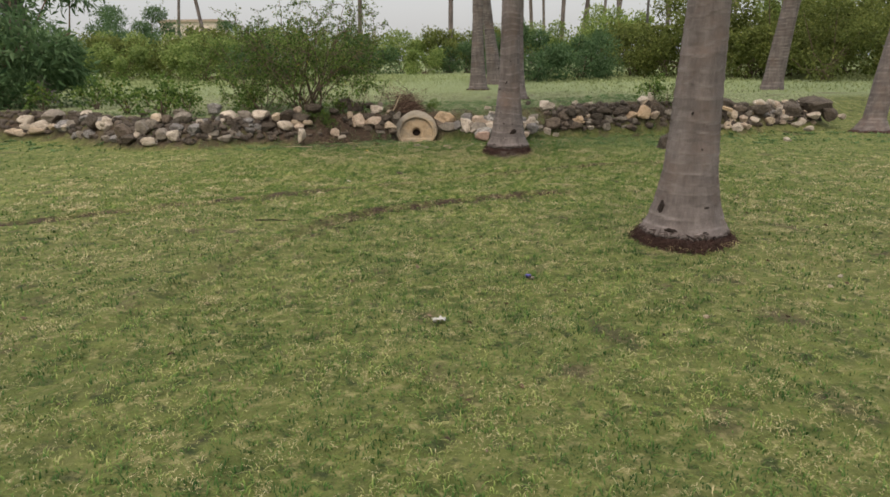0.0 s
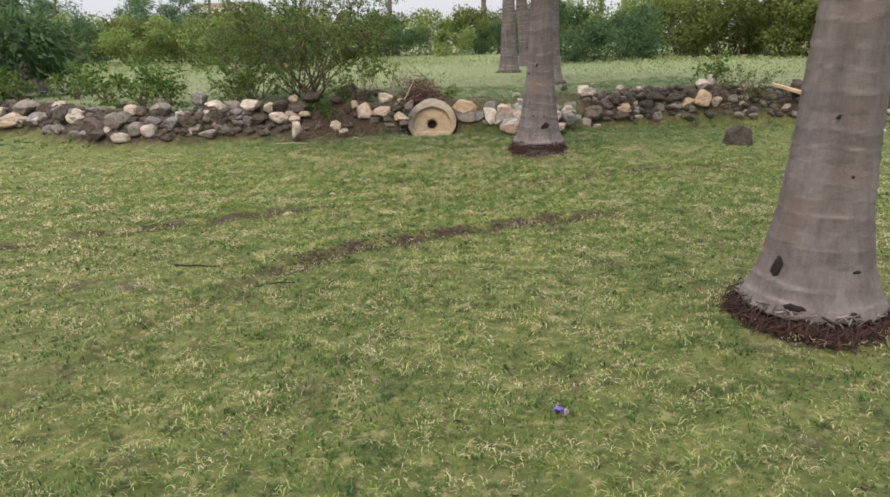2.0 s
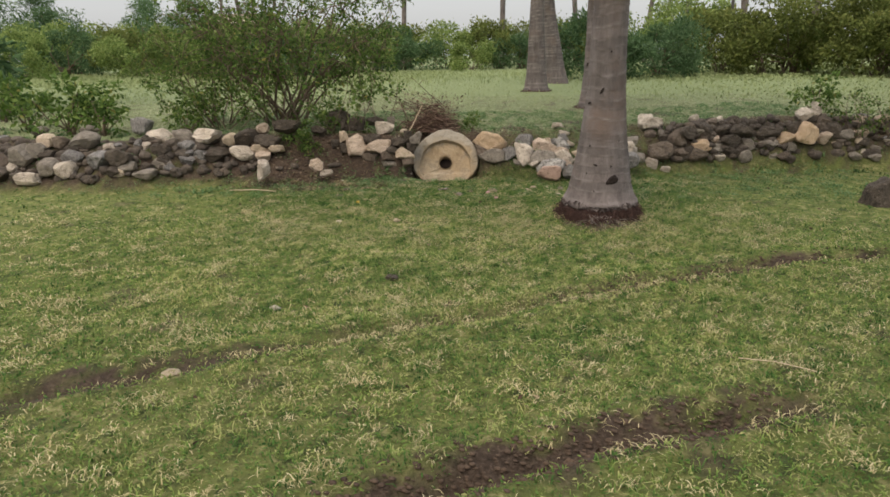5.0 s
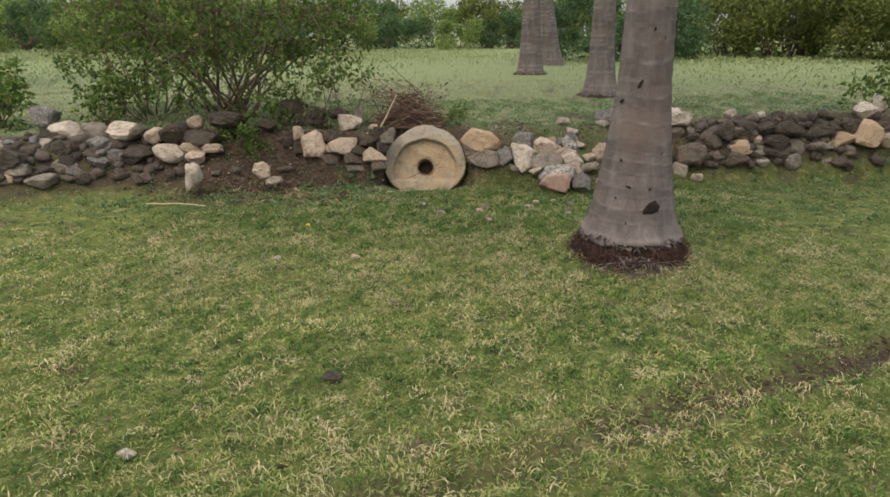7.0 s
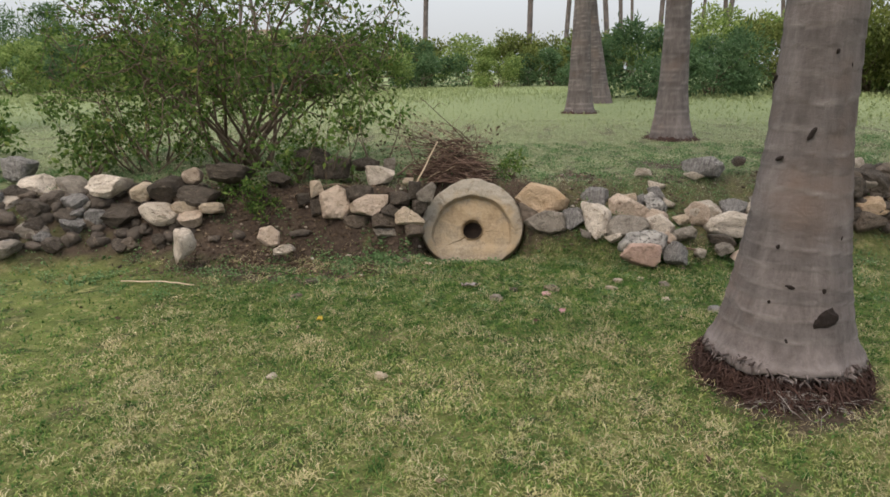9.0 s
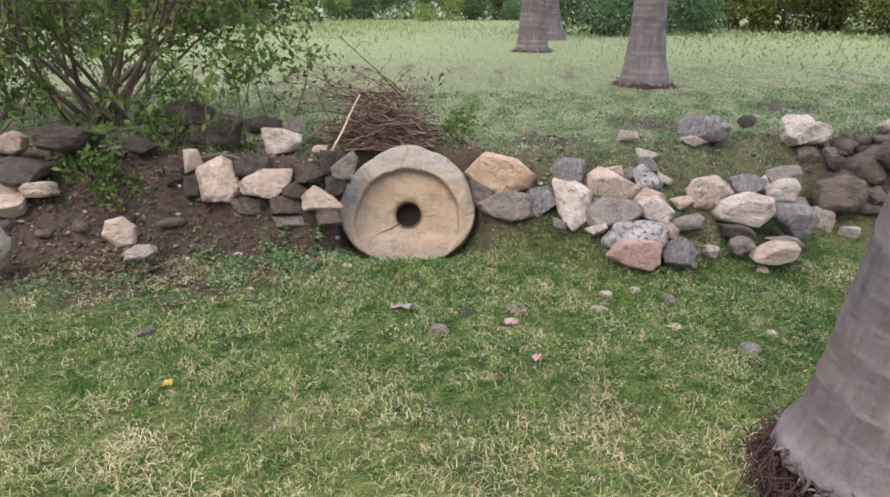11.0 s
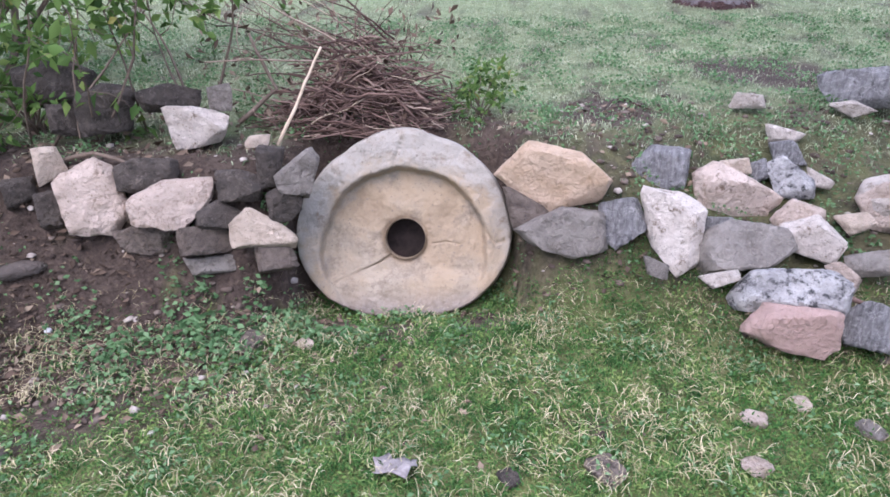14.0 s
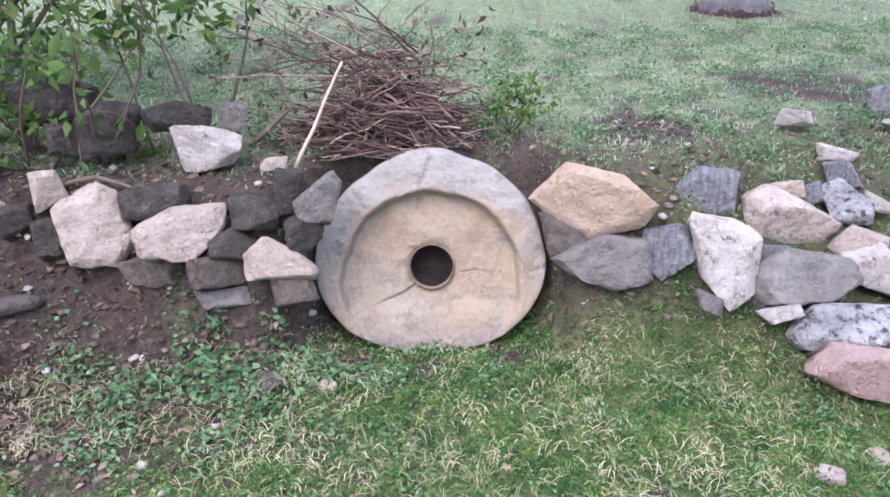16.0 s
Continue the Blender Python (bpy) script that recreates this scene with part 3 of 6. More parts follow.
stone("grey", -3.85, 12.08, 0.14, 0.23, 0.19, 0)
stone("brown", -3.93, 12.38, 0.30, 0.18, 0.13, 0)
stone("dark", -3.77, 12.36, 0.26, 0.21, 0.18, 0)
stone("white", -4.23, 12.37, 0.29, 0.15, 0.13, 0)
stone("brown", -3.55, 12.29, 0.16, 0.23, 0.16, 0)
stone("dark", -2.52, 12.51, 0.51, 0.38, 0.15, 0)
stone("dark", -2.18, 12.67, 0.46, 0.20, 0.13, 0)
stone("grey", -4.08, 12.33, 0.22, 0.23, 0.15, 0)
stone("slate", -4.34, 12.61, 0.52, 0.28, 0.24, 0)
stone("white", -5.06, 11.40, 0.07, 0.33, 0.16, 0)
stone("white", -6.81, 12.40, 0.25, 0.21, 0.15, 0)
stone("white", -6.15, 12.29, 0.36, 0.22, 0.19, 0)
stone("dark", -6.39, 12.27, 0.34, 0.27, 0.27, 0)
stone("brown", -5.49, 11.54, 0.24, 0.32, 0.26, 20)
stone("grey", -5.20, 11.60, 0.31, 0.26, 0.27, 0)
stone("grey", -5.06, 11.63, 0.35, 0.22, 0.20, 0)
stone("white", -5.24, 11.50, 0.18, 0.14, 0.14, 0)
stone("dark", -5.38, 11.44, 0.11, 0.32, 0.17, 0)
stone("white", -4.68, 11.49, 0.17, 0.24, 0.23, -15)
stone("grey", -4.86, 11.50, 0.19, 0.24, 0.20, 0)
stone("slate", -4.61, 11.58, 0.29, 0.24, 0.18, 0)
stone("slate", -4.30, 11.55, 0.25, 0.30, 0.23, 0)
stone("dark", -4.10, 11.56, 0.27, 0.30, 0.23, 0)
stone("grey", -4.55, 11.71, 0.45, 0.35, 0.23, 0)
stone("brown", -4.80, 11.69, 0.42, 0.20, 0.17, 0)
stone("cream", -4.98, 11.71, 0.45, 0.24, 0.17, 0)
stone("grey", -5.12, 11.79, 0.55, 0.21, 0.13, 0)
stone("white", -4.19, 12.22, 0.33, 0.38, 0.17, -25)
stone("white", -4.22, 11.66, 0.38, 0.17, 0.11, 0)
stone("cream", -4.07, 11.45, 0.12, 0.19, 0.10, 0)
stone("grey", -3.77, 11.43, 0.11, 0.29, 0.13, 0)
stone("cream", -7.01, 12.41, 0.26, 0.18, 0.13, 0)
stone("dark", -3.91, 12.18, 0.28, 0.23, 0.19, 0)
stone("grey", -3.99, 11.50, 0.19, 0.21, 0.16, 0)
stone("grey", -4.55, 11.79, 0.55, 0.22, 0.15, 0)
stone("white", 1.79, 13.09, 0.48, 0.25, 0.16, 0)
stone("white", 2.26, 13.11, 0.53, 0.14, 0.12, 0)
stone("white", 2.56, 13.11, 0.52, 0.10, 0.09, 0)
stone("white", 3.54, 13.13, 0.57, 0.23, 0.15, -10)
stone("white", 3.67, 13.16, 0.62, 0.20, 0.19, 30)
stone("brown", 1.86, 12.93, 0.16, 0.33, 0.25, 0)
stone("white", 1.74, 12.86, 0.01, 0.17, 0.21, -10)
stone("white", 1.49, 12.94, 0.17, 0.21, 0.16, 20)
stone("grey", 1.59, 12.88, 0.06, 0.20, 0.20, 0)
stone("white", 1.90, 12.83, -0.04, 0.14, 0.08, 0)
stone("brown", 2.11, 12.92, 0.13, 0.16, 0.14, 0)
stone("brown", 2.29, 12.91, 0.12, 0.26, 0.18, 0)
stone("orange", 2.34, 12.97, 0.24, 0.28, 0.14, 0)
stone("rose", 2.49, 13.00, 0.29, 0.12, 0.10, 0)
stone("grey", 2.51, 12.95, 0.19, 0.24, 0.14, 0)
stone("dark", 2.67, 12.98, 0.27, 0.28, 0.18, 0)
stone("dark", 2.79, 13.04, 0.38, 0.33, 0.18, -10)
stone("dark", 2.58, 13.05, 0.40, 0.21, 0.15, 0)
stone("dark", 2.38, 13.04, 0.39, 0.25, 0.19, 0)
stone("dark", 2.18, 13.03, 0.36, 0.25, 0.19, 0)
stone("dark", 2.70, 12.92, 0.15, 0.29, 0.15, 0)
stone("grey", 2.87, 12.97, 0.23, 0.23, 0.16, 0)
stone("dark", 3.10, 13.03, 0.36, 0.33, 0.18, 0)
stone("grey", 3.10, 12.97, 0.24, 0.28, 0.12, 0)
stone("orange", 3.31, 13.00, 0.30, 0.25, 0.15, -15)
stone("dark", 3.42, 13.06, 0.41, 0.25, 0.19, 0)
stone("orange", 3.55, 13.02, 0.35, 0.27, 0.30, 20)
stone("white", 3.68, 13.06, 0.42, 0.13, 0.11, 0)
stone("rose", 3.74, 13.00, 0.30, 0.23, 0.17, -15)
stone("dark", 3.86, 13.05, 0.39, 0.25, 0.19, 0)
stone("grey", 3.97, 13.02, 0.34, 0.22, 0.15, 0)
stone("white", 2.53, 12.89, 0.09, 0.16, 0.10, 0)
stone("cream", 3.35, 12.96, 0.22, 0.13, 0.09, 0)
stone("rose", 3.87, 12.97, 0.23, 0.17, 0.10, 0)
stone("brown", 2.06, 13.01, 0.31, 0.23, 0.27, 0)
stone("dark", 6.67, 13.23, 0.42, 0.65, 0.44, 0)
stone("white", 7.04, 13.08, 0.23, 0.18, 0.13, 0)
stone("white", 6.55, 13.11, 0.26, 0.29, 0.15, 0)
stone("white", 6.06, 13.07, 0.21, 0.20, 0.16, 0)
stone("cream", 5.82, 13.03, 0.16, 0.20, 0.17, 0)
stone("white", 5.57, 13.04, 0.18, 0.22, 0.15, 0)
stone("rose", 5.40, 13.06, 0.19, 0.17, 0.17, 0)
stone("cream", 5.22, 13.12, 0.27, 0.24, 0.20, 0)
stone("white", 5.26, 12.95, 0.07, 0.24, 0.17, 0)
stone("white", 5.70, 13.31, 0.51, 0.27, 0.10, 0)
stone("white", 5.91, 12.33, 0.16, 0.22, 0.11, 0)
stone("white", 6.10, 12.27, 0.09, 0.20, 0.12, 0)
stone("white", 5.50, 11.58, -0.02, 0.16, 0.07, 0)
stone("white", 5.97, 13.24, 0.43, 0.14, 0.12, 0)
stone("dark", 6.26, 13.20, 0.37, 0.43, 0.30, 0)
stone("cream", 5.07, 12.97, 0.09, 0.19, 0.19, 0)
stone("dark", 5.69, 13.18, 0.35, 0.42, 0.23, 0)
stone("grey", 5.97, 13.16, 0.32, 0.24, 0.16, 0)
stone("dark", 5.16, 13.29, 0.49, 0.36, 0.25, 0)
stone("brown", 5.36, 13.20, 0.38, 0.29, 0.15, 0)
stone("dark", 6.86, 13.13, 0.28, 0.41, 0.27, 0)
stone("white", -8.22, 13.35, 0.30, 0.39, 0.22, 0)
stone("white", -7.92, 13.32, 0.24, 0.39, 0.20, 0)
stone("cream", -8.47, 13.24, 0.09, 0.31, 0.16, 0)
stone("cream", -8.28, 13.24, 0.08, 0.25, 0.16, 0)
stone("cream", -7.99, 13.25, 0.11, 0.44, 0.16, 0)
stone("white", -8.17, 13.29, 0.18, 0.30, 0.14, 0)
stone("white", -7.10, 13.30, 0.19, 0.22, 0.18, 0)
stone("grey", -7.73, 13.38, 0.37, 0.46, 0.27, 0)
stone("slate", -7.50, 13.28, 0.17, 0.45, 0.24, 0)
stone("dark", -7.31, 13.37, 0.33, 0.45, 0.27, 0)
stone("grey", -7.02, 13.37, 0.33, 0.38, 0.24, 0)
stone("dark", -6.78, 13.34, 0.27, 0.37, 0.32, 0)
stone("white", -6.54, 13.35, 0.30, 0.25, 0.19, 0)


def hewn(kind, x, y, z, dip, turn, cuts):
    """An angular stone beside the round one: middle, backward lean, turn and the faces round its front."""
    me, _, size = broken_rock([(a, k * 1.1) for a, k in cuts], 4, np.random.default_rng(int(1000 * abs(x) + 100 * z + 7 * len(cuts))), 90)
    me.materials.append(ROCK[kind])
    ob = new("stone", me)
    ob.matrix_world = pose(x, y, z, -dip, 0, turn) @ Matrix.Scale(2 * size, 4)
    ob["label"] = ROCK_WORDS[kind]
    ob.parent = stone_wall
    return ob


hewn("rose", -1.71, 12.61, 0.29, 20, 31, ((110, 0.106), (53, 0.108), (10, 0.08), (-50, 0.111), (-102, 0.113), (-176, 0.101)))
hewn("rose", -1.45, 12.61, 0.28, 21, 26, ((109, 0.066), (85, 0.064), (-6, 0.124), (-51, 0.084), (-105, 0.079), (-178, 0.128)))
hewn("dark", -1.54, 12.65, 0.36, 19, 27, ((105, 0.055), (81, 0.048), (-12, 0.1), (-67, 0.054), (-106, 0.06), (175, 0.089)))
hewn("brown", -1.55, 12.56, 0.16, 23, 28, ((93, 0.044), (76, 0.04), (-33, 0.078), (-104, 0.047), (-154, 0.064)))
hewn("brown", -1.33, 12.56, 0.16, 24, 23, ((87, 0.042), (42, 0.056), (-17, 0.075), (-94, 0.044), (-179, 0.088)))
hewn("cream", -1.13, 12.57, 0.19, 24, 18, ((123, 0.087), (44, 0.045), (55, 0.036), (-22, 0.099), (-97, 0.052), (180, 0.108)))
hewn("dark", -1.22, 12.63, 0.33, 20, 20, ((95, 0.047), (64, 0.045), (-13, 0.068), (-95, 0.052), (180, 0.066)))
hewn("dark", -1.30, 12.59, 0.23, 23, 22, ((112, 0.044), (54, 0.049), (-46, 0.054), (-93, 0.04), (173, 0.062)))
hewn("dark", -1.12, 12.66, 0.38, 19, 17, ((84, 0.062), (-17, 0.035), (-87, 0.059), (176, 0.036)))
hewn("grey", -1.02, 12.65, 0.36, 20, 15, ((124, 0.043), (36, 0.083), (-20, 0.049), (-95, 0.066), (-164, 0.075)))
hewn("dark", -1.07, 12.61, 0.27, 22, 17, ((102, 0.051), (58, 0.045), (-10, 0.056), (-89, 0.054), (-175, 0.054)))
hewn("brown", -1.10, 12.54, 0.10, 27, 18, ((84, 0.036), (12, 0.058), (-89, 0.037), (-175, 0.058)))
hewn("grey", -1.32, 12.53, 0.08, 26, 23, ((86, 0.028), (-6, 0.07), (-94, 0.029), (-162, 0.065)))
hewn("cream", -1.88, 12.67, 0.39, 17, 34, ((85, 0.049), (11, 0.04), (-70, 0.048), (176, 0.038)))
hewn("white", -1.41, 12.83, 0.48, 15, 23, ((84, 0.055), (71, 0.052), (-29, 0.089), (-83, 0.07), (-171, 0.087)))
hewn("dark", -1.77, 12.91, 0.52, 13, 29, ((115, 0.068), (74, 0.078), (-14, 0.088), (-91, 0.084), (-179, 0.089)))
hewn("dark", -1.87, 12.60, 0.25, 20, 34, ((92, 0.057), (-12, 0.034), (-94, 0.058), (179, 0.035)))
hewn("dark", -2.01, 13.04, 0.57, 11, 32, ((103, 0.08), (58, 0.093), (-20, 0.121), (-84, 0.073), (-117, 0.081), (-176, 0.117)))
hewn("dark", -1.90, 12.85, 0.49, 14, 32, ((81, 0.049), (-9, 0.044), (-106, 0.049), (177, 0.042)))
hewn("grey", -1.36, 12.95, 0.54, 14, 21, ((98, 0.041), (-6, 0.035), (-95, 0.041), (179, 0.035)))
hewn("cream", -1.18, 12.76, 0.44, 17, 18, ((89, 0.019), (-23, 0.035), (-91, 0.018), (-180, 0.038)))
hewn("dark", -1.97, 12.62, 0.31, 18, 36, ((85, 0.041), (1, 0.044), (-71, 0.038), (179, 0.043)))
hewn("dark", -1.55, 12.96, 0.54, 13, 24, ((101, 0.047), (74, 0.044), (-19, 0.102), (-93, 0.044), (-158, 0.091)))
hewn("orange", -0.13, 12.80, 0.29, 21, -8, ((134, 0.153), (79, 0.089), (51, 0.105), (-28, 0.149), (-75, 0.1), (-123, 0.125)))
hewn("grey", -0.12, 12.66, 0.14, 25, -9, ((118, 0.08), (85, 0.083), (7, 0.128), (-76, 0.078), (-105, 0.068), (-128, 0.098)))
hewn("brown", -0.24, 12.72, 0.20, 23, -5, ((63, 0.034), (46, 0.041), (-77, 0.054), (-165, 0.064)))
hewn("slate", 0.07, 12.69, 0.17, 24, -13, ((106, 0.07), (35, 0.077), (-50, 0.062), (-125, 0.072), (-172, 0.062)))
hewn("slate", 0.23, 12.88, 0.29, 19, -16, ((138, 0.073), (88, 0.081), (0, 0.097), (-74, 0.083), (-175, 0.092)))
hewn("white", 0.24, 12.62, 0.18, 24, -18, ((88, 0.11), (64, 0.101), (-1, 0.084), (-50, 0.128), (-137, 0.083), (-159, 0.081)))
hewn("rose", 0.48, 12.77, 0.25, 21, -22, ((126, 0.117), (69, 0.059), (64, 0.062), (-23, 0.129), (-84, 0.087), (-165, 0.124)))
hewn("grey", 0.45, 12.54, 0.15, 25, -24, ((129, 0.094), (90, 0.074), (42, 0.125), (-42, 0.092), (-72, 0.069), (-149, 0.155)))
hewn("white", 0.35, 12.42, 0.10, 27, -23, ((111, 0.018), (42, 0.048), (-60, 0.02), (-119, 0.042)))
hewn("speckled", 0.54, 12.38, 0.08, 27, -28, ((151, 0.11), (104, 0.06), (76, 0.093), (3, 0.154), (-79, 0.062), (-142, 0.158)))
hewn("pink", 0.51, 12.24, 0.02, 30, -29, ((152, 0.107), (96, 0.07), (6, 0.113), (-88, 0.058), (-102, 0.06)))
hewn("slate", 0.73, 12.26, 0.03, 28, -34, ((142, 0.058), (89, 0.06), (17, 0.067), (-86, 0.061), (-153, 0.066)))
hewn("rose", 0.66, 12.66, 0.20, 22, -27, ((146, 0.054), (79, 0.05), (3, 0.069), (-64, 0.042), (-135, 0.071)))
hewn("white", 0.68, 12.57, 0.16, 23, -29, ((118, 0.072), (54, 0.059), (-19, 0.085), (-98, 0.052), (-138, 0.067)))
hewn("rose", 0.73, 12.44, 0.10, 25, -32, ((122, 0.042), (61, 0.023), (-13, 0.045), (-121, 0.024)))
hewn("slate", 0.39, 12.63, 0.19, 23, -22, ((97, 0.02), (46, 0.043), (-67, 0.021), (-151, 0.05)))
hewn("speckled", 0.69, 12.83, 0.27, 19, -26, ((123, 0.082), (57, 0.042), (2, 0.073), (-80, 0.061), (-150, 0.056)))
hewn("cream", 0.51, 12.88, 0.30, 19, -22, ((104, 0.027), (20, 0.044), (-75, 0.027), (-159, 0.044)))
hewn("slate", 0.59, 12.87, 0.29, 19, -24, ((117, 0.034), (20, 0.028), (-53, 0.033), (-150, 0.029)))
hewn("white", 0.73, 13.04, 0.37, 16, -25, ((80, 0.023), (-40, 0.045), (-82, 0.023), (-160, 0.052)))
hewn("slate", 0.71, 12.95, 0.33, 17, -25, ((106, 0.042), (35, 0.04), (-82, 0.041), (-155, 0.043)))
hewn("white", 0.79, 12.82, 0.27, 19, -28, ((68, 0.019), (-23, 0.038), (-94, 0.021), (-159, 0.032)))
hewn("rose", 0.98, 12.70, 0.22, 20, -33, ((133, 0.077), (79, 0.071), (8, 0.077), (-84, 0.077), (-143, 0.074)))
hewn("cream", 0.85, 12.65, 0.19, 21, -31, ((109, 0.027), (53, 0.039), (-53, 0.033), (-128, 0.04)))
hewn("grey", 0.85, 12.48, 0.12, 24, -33, ((114, 0.038), (61, 0.054), (-17, 0.057), (-69, 0.035), (-154, 0.079)))
hewn("slate", 1.15, 13.31, 0.48, 12, -30, ((101, 0.07), (58, 0.093), (-25, 0.117), (-86, 0.069), (-140, 0.13)))
hewn("white", 1.04, 13.19, 0.43, 13, -29, ((105, 0.028), (72, 0.025), (-66, 0.033), (-112, 0.027)))
hewn("grey", 0.15, 12.46, 0.11, 27, -17, ((73, 0.022), (1, 0.033), (-100, 0.023), (-160, 0.028)))
hewn("white", 0.65, 13.23, 0.45, 14, -22, ((159, 0.05), (88, 0.026), (23, 0.05), (-85, 0.026)))

boulder = hewn("dark", 3.49, 11.15, 0.02, 4, 0, ((62, 0.12), (118, 0.11), (172, 0.14), (8, 0.14), (-90, 0.14)))
boulder.parent = None
boulder.name = "boulder"
tagged(boulder, "dark weathered basalt boulder standing on the lawn", "boulder")

# smaller stones packed between the large ones
pick = np.random.default_rng(64)
for lo_x, hi_x, count, kinds, big in ((-8.8, -5.6, 26, ("dark", "slate", "grey", "brown", "white"), 0.26), (-5.6, -2.7, 40, ("dark", "dark", "brown", "dark", "slate"), 0.22), (1.7, 4.3, 36, ("dark", "dark", "brown", "grey"), 0.2), (4.2, 7.4, 74, ("white", "rose", "grey", "dark", "dark", "slate", "cream"), 0.21)):
    for _ in range(count):
        x = pick.uniform(lo_x, hi_x)
        w = big * pick.uniform(0.5, 1.0)
        f = pick.uniform(0.3, 0.95)
        y = float(np.interp(x, TOE_X, TOE_Y) + f * np.interp(x, RISE_X, RISE_W))
        stone(kinds[int(pick.integers(len(kinds)))], x, y - 0.05, float(height(x, y)) + 0.02, w, w * pick.uniform(0.55, 0.85), pick.uniform(-25, 25))


# ---- worn round stone with a hole ----
def millstone():
    R, RH, TH = 0.4, 0.077, 0.25
    na, nr = 280, 105
    off = Vector((3.1, 7.7, 1.2))

    def outer(a):
        r = R * (1 + 0.018 * noise.noise(Vector((math.cos(a) * 1.6, math.sin(a) * 1.6, 0.3))) + 0.008 * noise.noise(Vector((math.cos(a) * 6, math.sin(a) * 6, 2))))
        r += 0.006 * math.exp(-((a - 1.6) / 0.28) ** 2) - 0.008 * math.exp(-((a - 1.25) / 0.1) ** 2) - 0.012 * math.exp(-((a - 2.2) / 0.35) ** 2)
        # the foot is broken away and flatter
        return r * (1 - 0.26 * max(0.0, -math.sin(a)) ** 1.7)

    crack = [(-0.055, -0.06), (-0.1, -0.09), (-0.16, -0.115), (-0.23, -0.145), (-0.25, -0.16)]
    crack2 = [(0.3, 0.02), (0.33, -0.02), (0.385, 0.0)]
    crack3 = [(0.1, -0.02), (0.15, -0.012), (0.2, -0.022)]
    crack4 = [(-0.22, 0.2), (-0.26, 0.25), (-0.28, 0.3)]
    crack5 = [(-0.05, 0.22), (-0.035, 0.28), (0.0, 0.36), (-0.01, 0.4)]

    def front(x, z):
        """Depth of the face behind the rim's front."""
        rc = math.hypot(x, z + 0.043)
        rim = 1 / (1 + math.exp((rc - 0.298 - 0.012 * noise.noise(Vector((x * 9, z * 9, 4))) - 0.006 * noise.noise(Vector((x * 31, z * 31, 8)))) / 0.0026))
        low = 1 / (1 + math.exp(-(z + 0.135 + 0.006 * noise.noise(Vector((x * 14, 3, 1)))) / 0.007))
        side = 1 - 0.22 * max(0.0, min(1.0, (x - 0.12) / 0.16)) * max(0.0, min(1.0, (0.1 - z) / 0.15))
        d = rim * (0.06 * low * side + (1 - low) * (0.008 + 0.012 * min(1, max(0, (z + 0.33) / 0.17))))
        r = math.hypot(x, z)
        d += 0.02 * math.exp(-((r - RH) / 0.012)) if r >= RH else 0.02
        for line, dep, wd in ((crack, 0.014, 0.003), (crack2, 0.012, 0.003), (crack3, 0.008, 0.0025), (crack4, 0.01, 0.003), (crack5, 0.01, 0.003)):
            g, _ = line_gap(np.array(x), np.array(z), line)
            d += dep * math.exp(-(float(g) / wd) ** 2)
        p = Vector((x, z, 0))
        d += 0.007 * noise.noise(p * 6 + off) + 0.005 * noise.noise(p * 19 + off) + 0.0025 * noise.noise(p * 55 + off) + 0.009 * max(0.0, noise.noise(p * 13 + off * 3) - 0.35)
        return d

    V, F = [], []
    for i in range(nr + 1):
        for j in range(na):
            a = math.tau * j / na
            r = RH + (outer(a) - 0.012 - RH) * (i / nr)
            x, z = r * math.cos(a), r * math.sin(a)
            edge = max(0, (r - outer(a) + 0.035) / 0.035)
            V.append((x, front(x, z) + 0.01 * edge ** 3, z))
    rings = nr + 1
    for t in (0.03, 0.055, 0.09, 0.14, TH):
        for j in range(na):
            a = math.tau * j / na
            r = outer(a) + 0.004 * noise.noise(Vector((math.cos(a) * 5, t * 20, math.sin(a) * 5))) - (0.006 if t == 0.03 else 0)
            V.append((r * math.cos(a), t, r * math.sin(a)))
        rings += 1
    for i in range(rings - 1):
        for j in range(na):
            k = (j + 1) % na
            F.append((i * na + j, i * na + k, (i + 1) * na + k, (i + 1) * na + j))
    # wall of the hole, closed at its back
    prev = 0
    for t in (0.05, 0.1, 0.23):
        cur = len(V)
        for j in range(na):
            a = math.tau * j / na
            V.append((RH * 0.97 * math.cos(a), t, RH * 0.97 * math.sin(a)))
        for j in range(na):
            k = (j + 1) % na
            F.append((prev + j, cur + j, cur + k, prev + k))
        prev = cur
    F.append(tuple(prev + j for j in range(na))[::-1])
    F.append(tuple((rings - 1) * na + j for j in range(na)))
    return quick_mesh("millstone", V, F)


